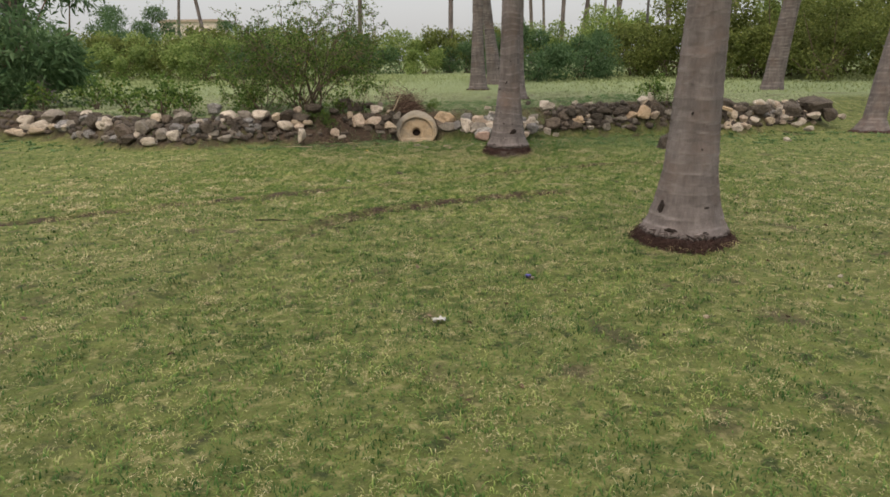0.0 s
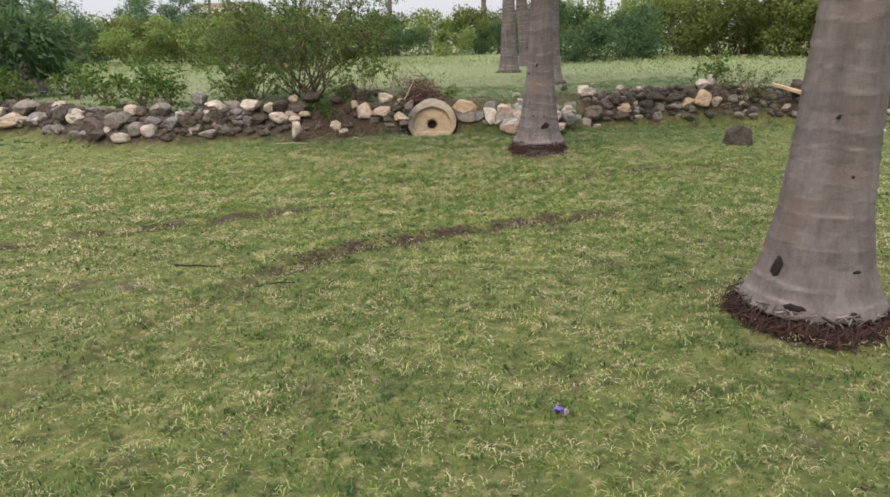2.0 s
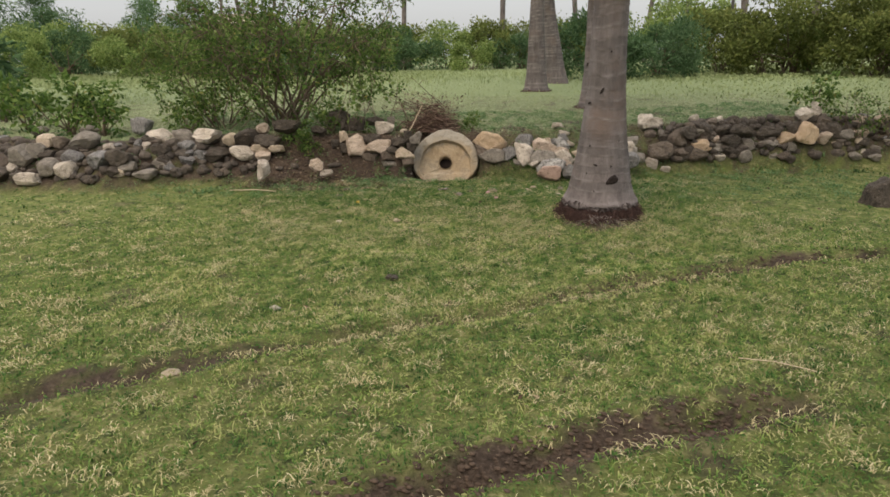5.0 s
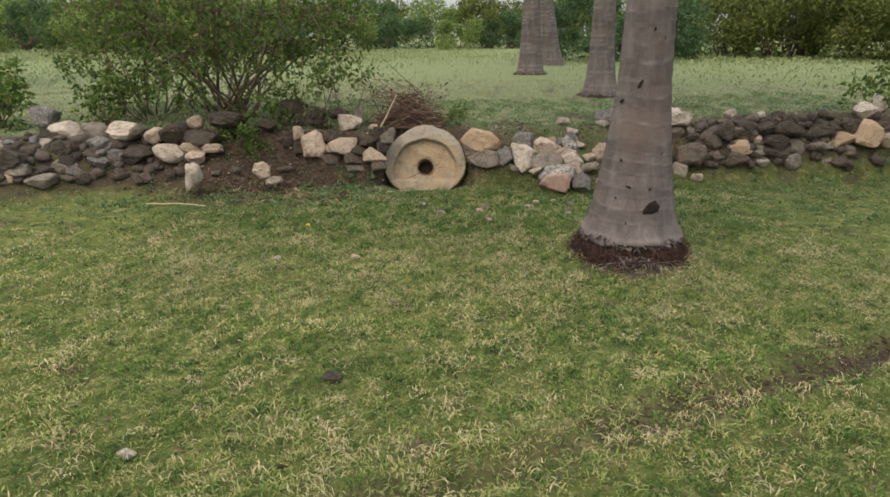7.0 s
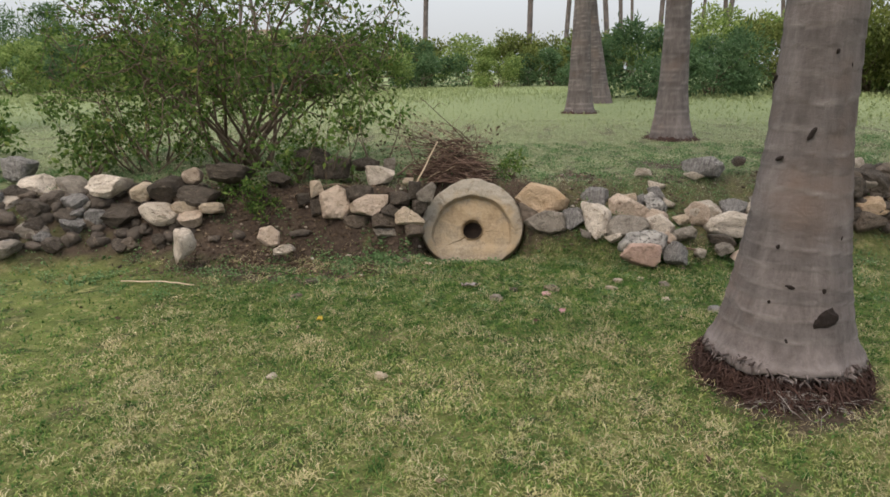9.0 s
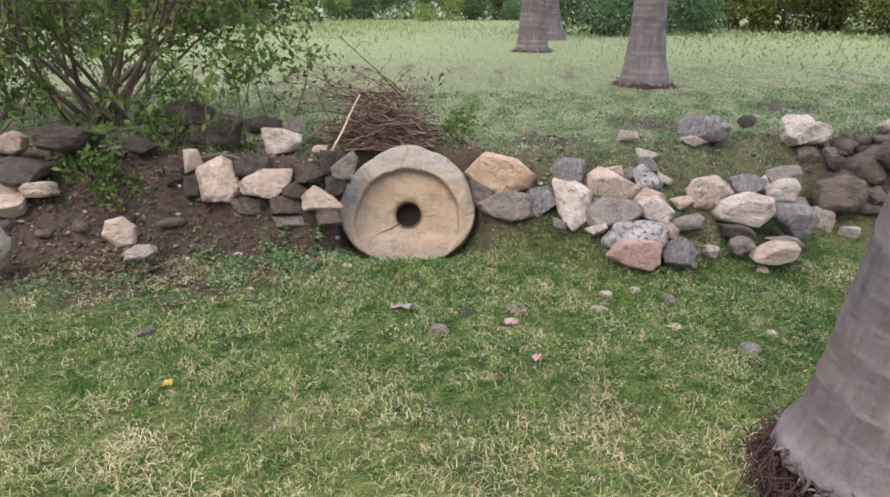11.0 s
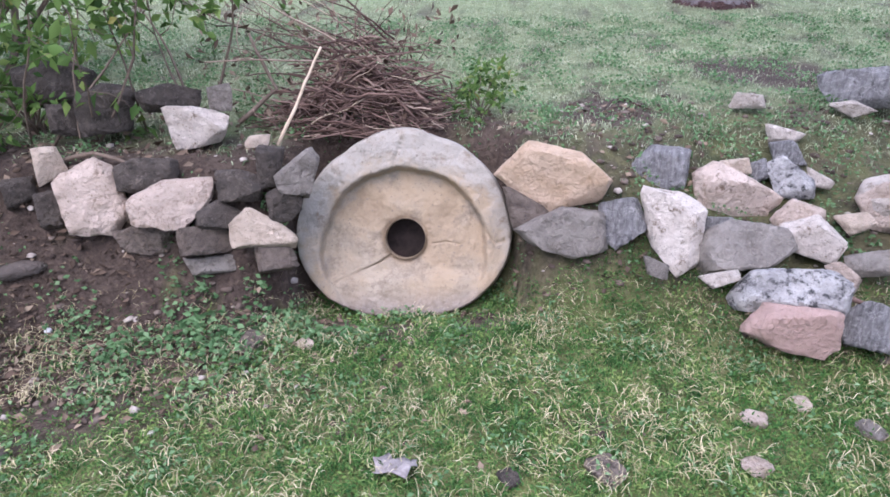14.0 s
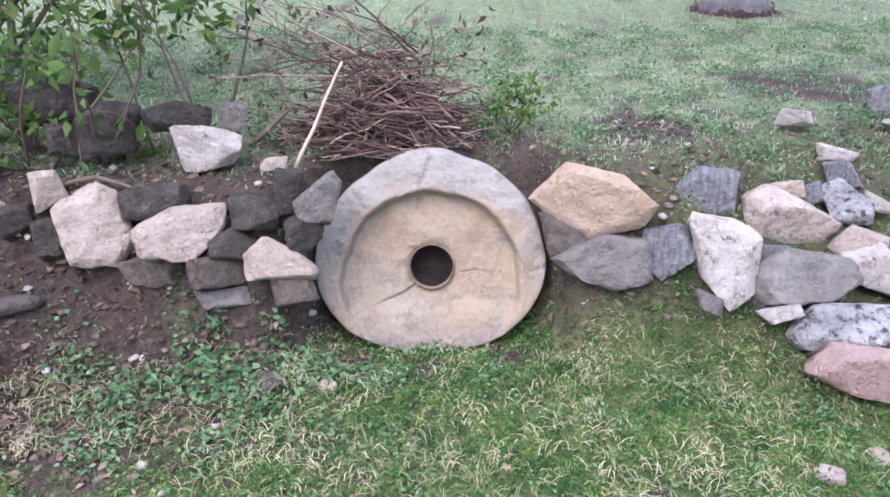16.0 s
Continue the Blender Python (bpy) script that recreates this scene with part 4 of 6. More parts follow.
def millstone_mat():
    m, nt, b = mat("worn_buff_stone", 0.85)
    broad = noise_tex(nt, 4, 5, 0.6)
    fine = noise_tex(nt, 55, 8, 0.7)
    grain = noise_tex(nt, 9, 7, 0.7)
    col = ramp(nt, broad, [(0.3, (0.22, 0.158, 0.098)), (0.48, (0.34, 0.255, 0.165)), (0.6, (0.32, 0.256, 0.18)), (0.74, (0.38, 0.318, 0.235))])
    grey = ramp(nt, grain, [(0.35, (0.25, 0.22, 0.178)), (0.65, (0.4, 0.36, 0.305))])
    tc = nt.nodes.new("ShaderNodeTexCoord")
    sx = nt.nodes.new("ShaderNodeSeparateXYZ")
    nt.links.new(tc.outputs["Object"], sx.inputs[0])
    ad = nt.nodes.new("ShaderNodeMath")
    ad.operation = "MULTIPLY_ADD"
    ad.inputs[1].default_value = 0.35
    nt.links.new(grain, ad.inputs[0])
    vl = nt.nodes.new("ShaderNodeVectorMath")
    vl.operation = "DISTANCE"
    vl.inputs[1].default_value = (0.02, 0.05, -0.1)
    nt.links.new(tc.outputs["Object"], vl.inputs[0])
    nt.links.new(vl.outputs["Value"], ad.inputs[2])
    col = mix(nt, level(nt, ad.outputs[0], 0.5, 0.58), col, grey)
    col = mix(nt, level(nt, noise_tex(nt, 9, 8, 0.8), 0.5, 0.66), col, (0.2, 0.155, 0.11))
    earth = nt.nodes.new("ShaderNodeMath")
    earth.operation = "MULTIPLY_ADD"
    earth.inputs[1].default_value = 0.16
    nt.links.new(grain, earth.inputs[0])
    nt.links.new(sx.outputs[2], earth.inputs[2])
    col = mix(nt, level(nt, earth.outputs[0], -0.1, -0.19), col, ramp(nt, fine, [(0.3, (0.16, 0.125, 0.1)), (0.7, (0.3, 0.25, 0.21))]))
    pits = level(nt, noise_tex(nt, 90, 3, 0.6), 0.37, 0.3)
    col = mix(nt, pits, col, (0.2, 0.16, 0.12))
    nt.links.new(col, b.inputs["Base Color"])
    n1 = bump(nt, b, fine, 0.8, 0.008)
    bump(nt, b, grain, 0.8, 0.016, n1)
    return m


ms = link_mesh("millstone", millstone(), millstone_mat())
ms.matrix_world = pose(-0.685, 12.735, 0.078, -24, 0, 2)
tagged(ms, "worn buff round stone with a centre hole leaning in the wall", "millstone")


# near-black disc set part-way into the hole
plug = bmesh.new()
bmesh.ops.create_circle(plug, cap_ends=True, segments=40, radius=0.085)
for v in plug.verts:
    v.co = Vector((v.co.x, 0.0, v.co.y))
bmesh.ops.subdivide_edges(plug, edges=plug.edges[:], cuts=2)
plug_mesh = bpy.data.meshes.new("soil_plug")
plug.to_mesh(plug_mesh)
plug.free()
plug_ob = link_mesh("soil_plug", plug_mesh, M_SCAR, ms, "dark disc inside the hole")
plug_ob.location = (0, 0.15, 0)


# ---- palms ----
def trunk_mesh(radii, lean, top, fine, seed):
    """radii: height and radius pairs; lean: sideways metres at the top."""
    r = np.random.default_rng(seed)
    zs = list(np.arange(0, 2.6, 0.012 if fine else 0.03)) + list(np.arange(2.6, top, 0.25)) + [top]
    zs = np.array(zs)
    hs, rs = zip(*radii)
    rad = np.interp(zs, hs, rs)
    rings, z = [], 0.12
    while z < top:
        rings.append(z)
        z += r.uniform(0.055, 0.11)
    rings = np.array(rings)
    na = 110 if fine else 28
    ang = np.arange(na) / na * math.tau
    V, RG, BD = [], [], []
    tint = r.random(len(rings) + 2)
    for z, q in zip(zs, rad):
        for a in ang:
            foot = math.exp(-(z / 0.32) ** 2)
            q = float(np.interp(z + foot * (0.03 * noise.noise(Vector((math.cos(a) * 2.2, math.sin(a) * 2.2, seed))) + 0.016 * noise.noise(Vector((math.cos(a) * 7, math.sin(a) * 7, seed))) + 0.016 * noise.noise(Vector((math.cos(a) * 19, math.sin(a) * 19, seed)))), hs, rs))
            zz = z + 0.014 * math.sin(a + z * 3) + 0.008 * math.sin(3 * a + z * 5)
            k = np.searchsorted(rings, zz)
            lo = rings[k - 1] if k > 0 else 0.0
            hi = rings[k] if k < len(rings) else zz + 0.1
            f = (zz - lo) / max(hi - lo, 0.01)
            saw = 0.005 * (1 - f) - 0.006 * math.exp(-(f / 0.12) ** 2)
            ring = math.exp(-((f - 0.14) / 0.13) ** 2)
            rr = q + saw * min(1, z / 0.25) + foot * q * (0.05 * noise.noise(Vector((math.cos(a) * 2.5, math.sin(a) * 2.5, seed + 3))) + 0.03 * noise.noise(Vector((math.cos(a) * 9, math.sin(a) * 9, z * 4)))) + 0.006 * noise.noise(Vector((math.cos(a) * 2, math.sin(a) * 2, z * 3 + seed)))
            V.append((rr * math.cos(a) + lean[0] * z / top + lean[2] * (z / top) ** 2, rr * math.sin(a) + lean[1] * z / top, z))
            BD.append(tint[k])
            RG.append(ring * (0.3 + 0.5 * noise.noise(Vector((math.cos(a) * 2.5, math.sin(a) * 2.5, z * 9 + seed)))))
    nz = len(zs)
    F = [(i * na + j, i * na + (j + 1) % na, (i + 1) * na + (j + 1) % na, (i + 1) * na + j) for i in range(nz - 1) for j in range(na)]
    F.append(tuple((nz - 1) * na + j for j in range(na)))
    me = quick_mesh("trunk", V, F)
    me.attributes.new("ring", "FLOAT", "POINT").data.foreach_set("value", np.clip(np.array(RG, np.float32), 0, 1))
    me.attributes.new("band", "FLOAT", "POINT").data.foreach_set("value", np.array(BD, np.float32))
    return me


def crown_mesh(seed, length=3.2, n=18, leaflets=46):
    r = np.random.default_rng(seed)
    P, D, S = [], [], []
    lines = []
    for i in range(n):
        a = i * 2.4 + r.uniform(-0.2, 0.2)
        el = r.uniform(-0.35, 1.1)
        t = np.linspace(0, 1, 9)
        out = length * t * math.cos(el * 0.6)
        z = length * (t * math.sin(el) - 0.75 * t ** 2.2)
        pts = np.stack([np.cos(a) * out, np.sin(a) * out, z], 1)
        lines.append((pts, np.linspace(0.03, 0.006, 9)))
        for k in range(leaflets):
            u = 0.12 + 0.88 * k / leaflets
            p = np.array([np.interp(u, t, pts[:, c]) for c in range(3)])
            side = 1 if k % 2 else -1
            d = np.array([-math.sin(a) * side, math.cos(a) * side, -0.7]) + 0.6 * np.array([math.cos(a), math.sin(a), 0])
            P.append(p)
            D.append(d + r.normal(size=3) * 0.12)
            S.append(0.75 * (1 - 0.55 * u))
    lf = leaves("crown", np.array(P), np.array(D), np.array(S), 0.12, r.random(len(P)))
    return lf, tubes("frond_ribs", lines, 4)


PALM_CROWNS = [crown_mesh(70 + i) for i in range(2)]


def palm(x, y, radii, lean, top=7.5, fine=False, seed=1, roots=0, dug=0.03, label=""):
    z0 = float(height(x, y)) - dug
    e = new("palm_tree")
    e.location = (x, y, z0)
    tagged(e, label, "palm tree", "coconut palms")
    link_mesh("trunk", trunk_mesh(radii, lean, top, fine, seed), M_BARK, e, "ringed grey-brown trunk")
    lf, st = PALM_CROWNS[seed % 2]
    tip = (lean[0] + lean[2], lean[1], top)
    c = link_mesh("crown", lf, M_FROND, e, "green feather fronds")
    s = link_mesh("frond_ribs", st, M_FROND, e)
    c.location = s.location = tip
    if roots:
        r = np.random.default_rng(seed + 40)
        # the hem is the widest ring near the foot; the fringe hangs from it
        hem, rad = max((p for p in radii if p[0] < 0.3), key=lambda p: p[1])
        hem = max(hem, dug + 0.06)
        lines, ash = [], []
        for _ in range(roots):
            a = r.uniform(0, math.tau)
            q = rad * r.uniform(0.88, 1.04)
            h = r.uniform(dug, hem - 0.005)
            out = q + r.uniform(0.0, 0.07) + (0.12 * r.random() if r.random() < 0.25 else 0)
            aa = a + r.normal() * 0.4
            reach = 0.35 + 1.3 * abs(noise.noise(Vector((math.cos(a) * 1.7, math.sin(a) * 1.7, seed * 1.3))))
            out = q + (out - q) * reach
            p0 = np.array([q * math.cos(a), q * math.sin(a), h])
            p2 = np.array([out * math.cos(aa), out * math.sin(aa), dug - 0.02 + r.uniform(0, 0.015)])
            pale = r.random() < 0.75 and math.sin(a) < -0.8 and -0.4 < math.cos(a) < 0.2 and seed == 5
            if pale:
                p0[2] = dug + (p0[2] - dug) * 0.5
            p1 = p0 * 0.65 + p2 * 0.35 + np.array([math.cos(a), math.sin(a), 0]) * 0.015 + r.normal(size=3) * 0.014
            p3 = p0 * 0.3 + p2 * 0.7 + np.array([math.cos(a), math.sin(a), 0]) * 0.012 + r.normal(size=3) * 0.016
            w = r.uniform(0.001, 0.0022) if pale else r.uniform(0.0012, 0.0032)
            (ash if pale else lines).append((np.array([p0, p1, p3, p2]), [w, w * 0.9, w * 0.7, w * 0.4]))
        link_mesh("root_fringe", tubes("root_fringe", lines, 4), M_ROOT, e, "dark reddish-brown exposed root fringe")["kind"] = "stuff"
        if ash:
            link_mesh("bleached_roots", tubes("bleached_roots", ash, 4), M_ASH, e, "bleached dry root fibres")["kind"] = "stuff"
        # torn bark fibres along the hem
        torn = []
        for _ in range(roots // 5):
            a = r.uniform(0, math.tau)
            z1 = hem + 0.03 * noise.noise(Vector((math.cos(a) * 2.2, math.sin(a) * 2.2, seed))) + r.uniform(-0.004, 0.03)
            q = rad * r.uniform(0.9, 0.985)
            drop, out = r.uniform(0.008, 0.04), r.uniform(0.0, 0.025)
            aa = a + r.normal() * 0.09
            torn.append((np.array([[q * math.cos(a), q * math.sin(a), z1], [(q + out * 0.7) * math.cos(aa), (q + out * 0.7) * math.sin(aa), z1 - drop * 0.5], [(q + out) * math.cos(aa), (q + out) * math.sin(aa), z1 - drop]]), np.array([0.005, 0.0045, 0.0012]) * r.uniform(0.5, 1.3)))
        link_mesh("bark_fringe", tubes("bark_fringe", torn, 4), M_HEM, e, "torn grey-pink bark fibres")["kind"] = "stuff"
        # mound of root fibre under the hem
        V, F = [], []
        na = 72
        for i, (k, h) in enumerate(((0.8, 0.9), (0.88, 0.72), (0.95, 0.45), (1.02, 0.15), (1.1, -0.3))):
            for j in range(na):
                a = math.tau * j / na
                wide = 1 + (k - 1) * (0.3 + 2.4 * abs(noise.noise(Vector((math.cos(a) * 1.7, math.sin(a) * 1.7, seed * 1.3)))))
                q = rad * wide * (1 + 0.1 * noise.noise(Vector((math.cos(a) * 3, math.sin(a) * 3, seed + i * 0.6))) + 0.05 * noise.noise(Vector((math.cos(a) * 11, math.sin(a) * 11, seed))))
                V.append((q * math.cos(a), q * math.sin(a), dug + (hem - dug) * h * (0.85 + 0.7 * noise.noise(Vector((math.cos(a) * 8, math.sin(a) * 8, i))))))
        for i in range(4):
            for j in range(na):
                F.append((i * na + j, (i + 1) * na + j, (i + 1) * na + (j + 1) % na, i * na + (j + 1) % na))
        F = [f[::-1] for f in F]
        link_mesh("root_mound", quick_mesh("root_mound", V, F), M_ROOT, e, "dark root mound")
    return e


def scar(tree, axis_x, axis_y, x, z, w, h, turn, radii):
    """A dark dent in the bark on the side that faces the lawn."""
    bm = bmesh.new()
    bmesh.ops.create_icosphere(bm, subdivisions=2, radius=1)
    for v in bm.verts:
        v.co *= 1 + 0.5 * noise.noise(v.co * 2.1 + Vector((x * 9, z * 5, 0)))
    me = bpy.data.meshes.new("scar")
    bm.to_mesh(me)
    bm.free()
    dx = x - axis_x
    hs, rs = zip(*radii)
    radius = float(np.interp(z - tree.location.z, hs, rs))
    dy = -math.sqrt(max(radius ** 2 - dx ** 2, 0.0004))
    ob = link_mesh("scar", me, M_SCAR, tree, "dark rotted scar")
    ob.matrix_basis = pose(dx, dy + 0.002, z - tree.location.z, -8, turn, math.degrees(math.atan2(dx, -dy))) @ Matrix.Diagonal((w / 2, max(0.007, w * 0.13), h / 2, 1))


RADII_A = [(0, 0.26), (0.13, 0.27), (0.145, 0.31), (0.152, 0.318), (0.18, 0.3), (0.23, 0.272), (0.36, 0.232), (0.6, 0.193), (0.92, 0.171), (1.4, 0.153), (1.75, 0.144), (7.5, 0.125)]
RADII_B = [(0, 0.24), (0.185, 0.25), (0.2, 0.3), (0.206, 0.316), (0.225, 0.31), (0.26, 0.288), (0.31, 0.268), (0.39, 0.248), (0.54, 0.222), (0.77, 0.19), (1.13, 0.155), (1.5, 0.14), (7.5, 0.125)]
palm_a = palm(1.71, 5.05, RADII_A, (0.16, 0.05, 0.25), 7.8, True, 3, 1700, 0.06, "tall grey ringed palm trunk with dark root fringe on lawn")
for sx_, sz_, w_, h_, t_ in ((1.465, 0.275, 0.06, 0.13, 5), (1.505, 0.13, 0.11, 0.04, 5), (1.73, 0.12, 0.04, 0.03, 0), (1.8, 0.09, 0.035, 0.03, 0), (1.755, 0.29, 0.055, 0.016, 0), (1.62, 0.95, 0.02, 0.03, 30), (1.7, 0.7, 0.02, 0.02, 0), (1.74, 1.2, 0.015, 0.03, 20)):
    scar(palm_a, 1.71, 5.05, sx_ + 0.03, sz_, w_ * 0.8, h_ * 0.8, t_, RADII_A)
palm_b = palm(0.82, 10.52, RADII_B, (0.08, 0.05, 0.1), 7.6, True, 5, 2000, 0.1, "grey ringed palm trunk with flared base before the wall")
for sx_, sz_, w_, h_, t_ in ((0.885, 0.29, 0.14, 0.085, -18), (0.93, 0.6, 0.02, 0.025, 10), (0.78, 1.0, 0.025, 0.07, 25), (0.69, 0.9, 0.05, 0.022, -25), (0.745, 0.41, 0.045, 0.02, 15), (0.87, 0.4, 0.03, 0.03, 0), (0.68, 0.34, 0.016, 0.018, 0), (0.7, 0.56, 0.018, 0.022, 0), (0.74, 0.2, 0.025, 0.03, -20), (0.67, 1.2, 0.012, 0.04, 20), (0.84, 1.3, 0.016, 0.025, 20), (0.9, 1.25, 0.012, 0.025, 0)):
    scar(palm_b, 0.82, 10.52, sx_, sz_, w_ * 0.8, h_ * 0.8, t_, RADII_B)
palm_d = palm(1.48, 16.3, [(0, 0.29), (0.1, 0.25), (0.3, 0.205), (0.6, 0.172), (1.4, 0.145), (7, 0.13)], (-0.1, 0.0, 0.2), 7.4, False, 8, 200, 0.04, "grey ringed palm trunk standing in the field")
palm_c = palm(0.8, 21.8, [(0, 0.34), (0.15, 0.28), (0.5, 0.235), (0.9, 0.205), (2, 0.16), (7, 0.14)], (-0.15, 0.0, 0.3), 7.8, False, 9, 160, 0.04, "grey palm trunk standing in the field")
palm(1.62, 26.0, [(0, 0.36), (0.5, 0.28), (2, 0.18), (7, 0.15)], (-1.2, 0.0, 0.3), 8.2, False, 12, 0, 0.04, "leaning palm trunk standing in the field")
palm(8.95, 19.8, [(0, 0.34), (0.3, 0.27), (2, 0.22), (7, 0.17)], (0.75, 0.0, 0.4), 7.0, False, 14, 0, 0.04, "leaning palm trunk at the edge of bushes")
palm(8.05, 13.4, [(0, 0.36), (0.3, 0.2), (2, 0.15), (7, 0.13)], (0.9, 0.3, 0.5), 7.0, False, 17, 120, 0.04, "palm trunk with dark root mound beside the wall")
palm(-10.2, 17.4, [(0, 0.36), (0.4, 0.29), (2, 0.24), (7, 0.18)], (-1.2, 0.0, -0.6), 7.5, False, 19, 0, 0.04, "leaning palm trunk behind dark foliage")


# ---- shrubs ----
def clump_shrub(seed, width, tall, n, leaf, aspect, stems=9, loft=0.35, flat=1.0):
    """Foliage in uneven lumps over forked stems; unit place at its foot."""
    r = np.random.default_rng(seed)
    lumps = []
    k = 16
    for i in range(k):
        a, q = r.uniform(0, math.tau), math.sqrt(r.random()) * width * 0.42
        zz = tall * r.uniform(loft, 0.92) * (1 - 0.45 * (q / (width * 0.5)) ** 2)
        lumps.append((q * math.cos(a), q * math.sin(a) * flat, zz, width * r.uniform(0.09, 0.19)))
    lumps = np.array(lumps)
    pick = r.integers(0, k, n)
    d = r.normal(size=(n, 3))
    d /= np.linalg.norm(d, axis=1)[:, None]
    rr = np.abs(1 - np.abs(r.normal(size=n)) * 0.35)
    rr = np.where(r.random(n) < 0.12, rr * r.uniform(1.1, 1.7, n), rr)
    pos = lumps[pick, :3] + d * (lumps[pick, 3] * rr)[:, None] * (1, 1, 0.8)
    pos[:, 2] = np.maximum(pos[:, 2], 0.03)
    dirs = d + r.normal(size=(n, 3)) * 0.7 + (0, 0, -0.15)
    size = leaf * r.uniform(0.6, 1.35, n)
    # random leaf tone, plus light from above put in on each lump's upper side
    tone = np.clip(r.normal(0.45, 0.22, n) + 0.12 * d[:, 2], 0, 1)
    lines = []
    for i in range(stems):
        L = lumps[i % k]
        p0 = np.array([r.uniform(-0.12, 0.12) * width * 0.5, r.uniform(-0.12, 0.12) * width * 0.5, -0.05])
        m1 = p0 * 0.5 + L[:3] * 0.5 + r.normal(size=3) * 0.06 * width
        lines.append((np.array([p0, p0 * 0.7 + m1 * 0.3 + (0, 0, 0.08 * tall), m1, L[:3]]), np.array([0.016, 0.014, 0.01, 0.005]) * max(width / 2, 0.7)))
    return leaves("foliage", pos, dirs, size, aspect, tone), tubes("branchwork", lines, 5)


SHRUB_KINDS = {}


def shrub(kind, x, y, scale, turn, name="shrub", label="", stretch=1.0, sink=0.02):
    """kind names one built shape and its leaf colour."""
    if kind not in SHRUB_KINDS:
        seed, width, tall, n, leaf, aspect, material, loft = SHAPES[kind]
        f, s = clump_shrub(seed, width, tall, n, leaf, aspect, loft=loft)
        f.materials.append(material)
        s.materials.append(M_STEM)
        SHRUB_KINDS[kind] = (f, s)
    f, s = SHRUB_KINDS[kind]
    e = new(name)
    e.matrix_world = pose(x, y, float(height(x, y)) - sink, 0, 0, turn) @ Matrix.Diagonal((scale, scale, scale * stretch, 1))
    for nm, me in (("foliage", f), ("branchwork", s)):
        link_mesh(nm, me, None, e)["kind"] = "stuff"
    return tagged(e, label, "shrub" if name == "shrub" else "tree")


SHAPES = {
    "olive_big": (1, 5.0, 4.6, 6800, 0.145, 0.5, M_OLIVE, 0.12),
    "olive_low": (2, 3.2, 2.2, 5000, 0.13, 0.5, M_OLIVE, 0.1),
    "fresh_big": (3, 4.2, 3.0, 6000, 0.145, 0.5, M_FRESH, 0.12),
    "fresh_low": (4, 3.0, 1.8, 4500, 0.12, 0.5, M_FRESH, 0.1),
    "teal_low": (5, 3.6, 2.2, 6500, 0.15, 0.28, M_TEAL, 0.1),
    "teal_tree": (6, 4.6, 4.6, 6800, 0.18, 0.3, M_TEAL, 0.22),
    "weed": (7, 0.7, 0.65, 420, 0.07, 0.5, M_BUSH, 0.2),
}
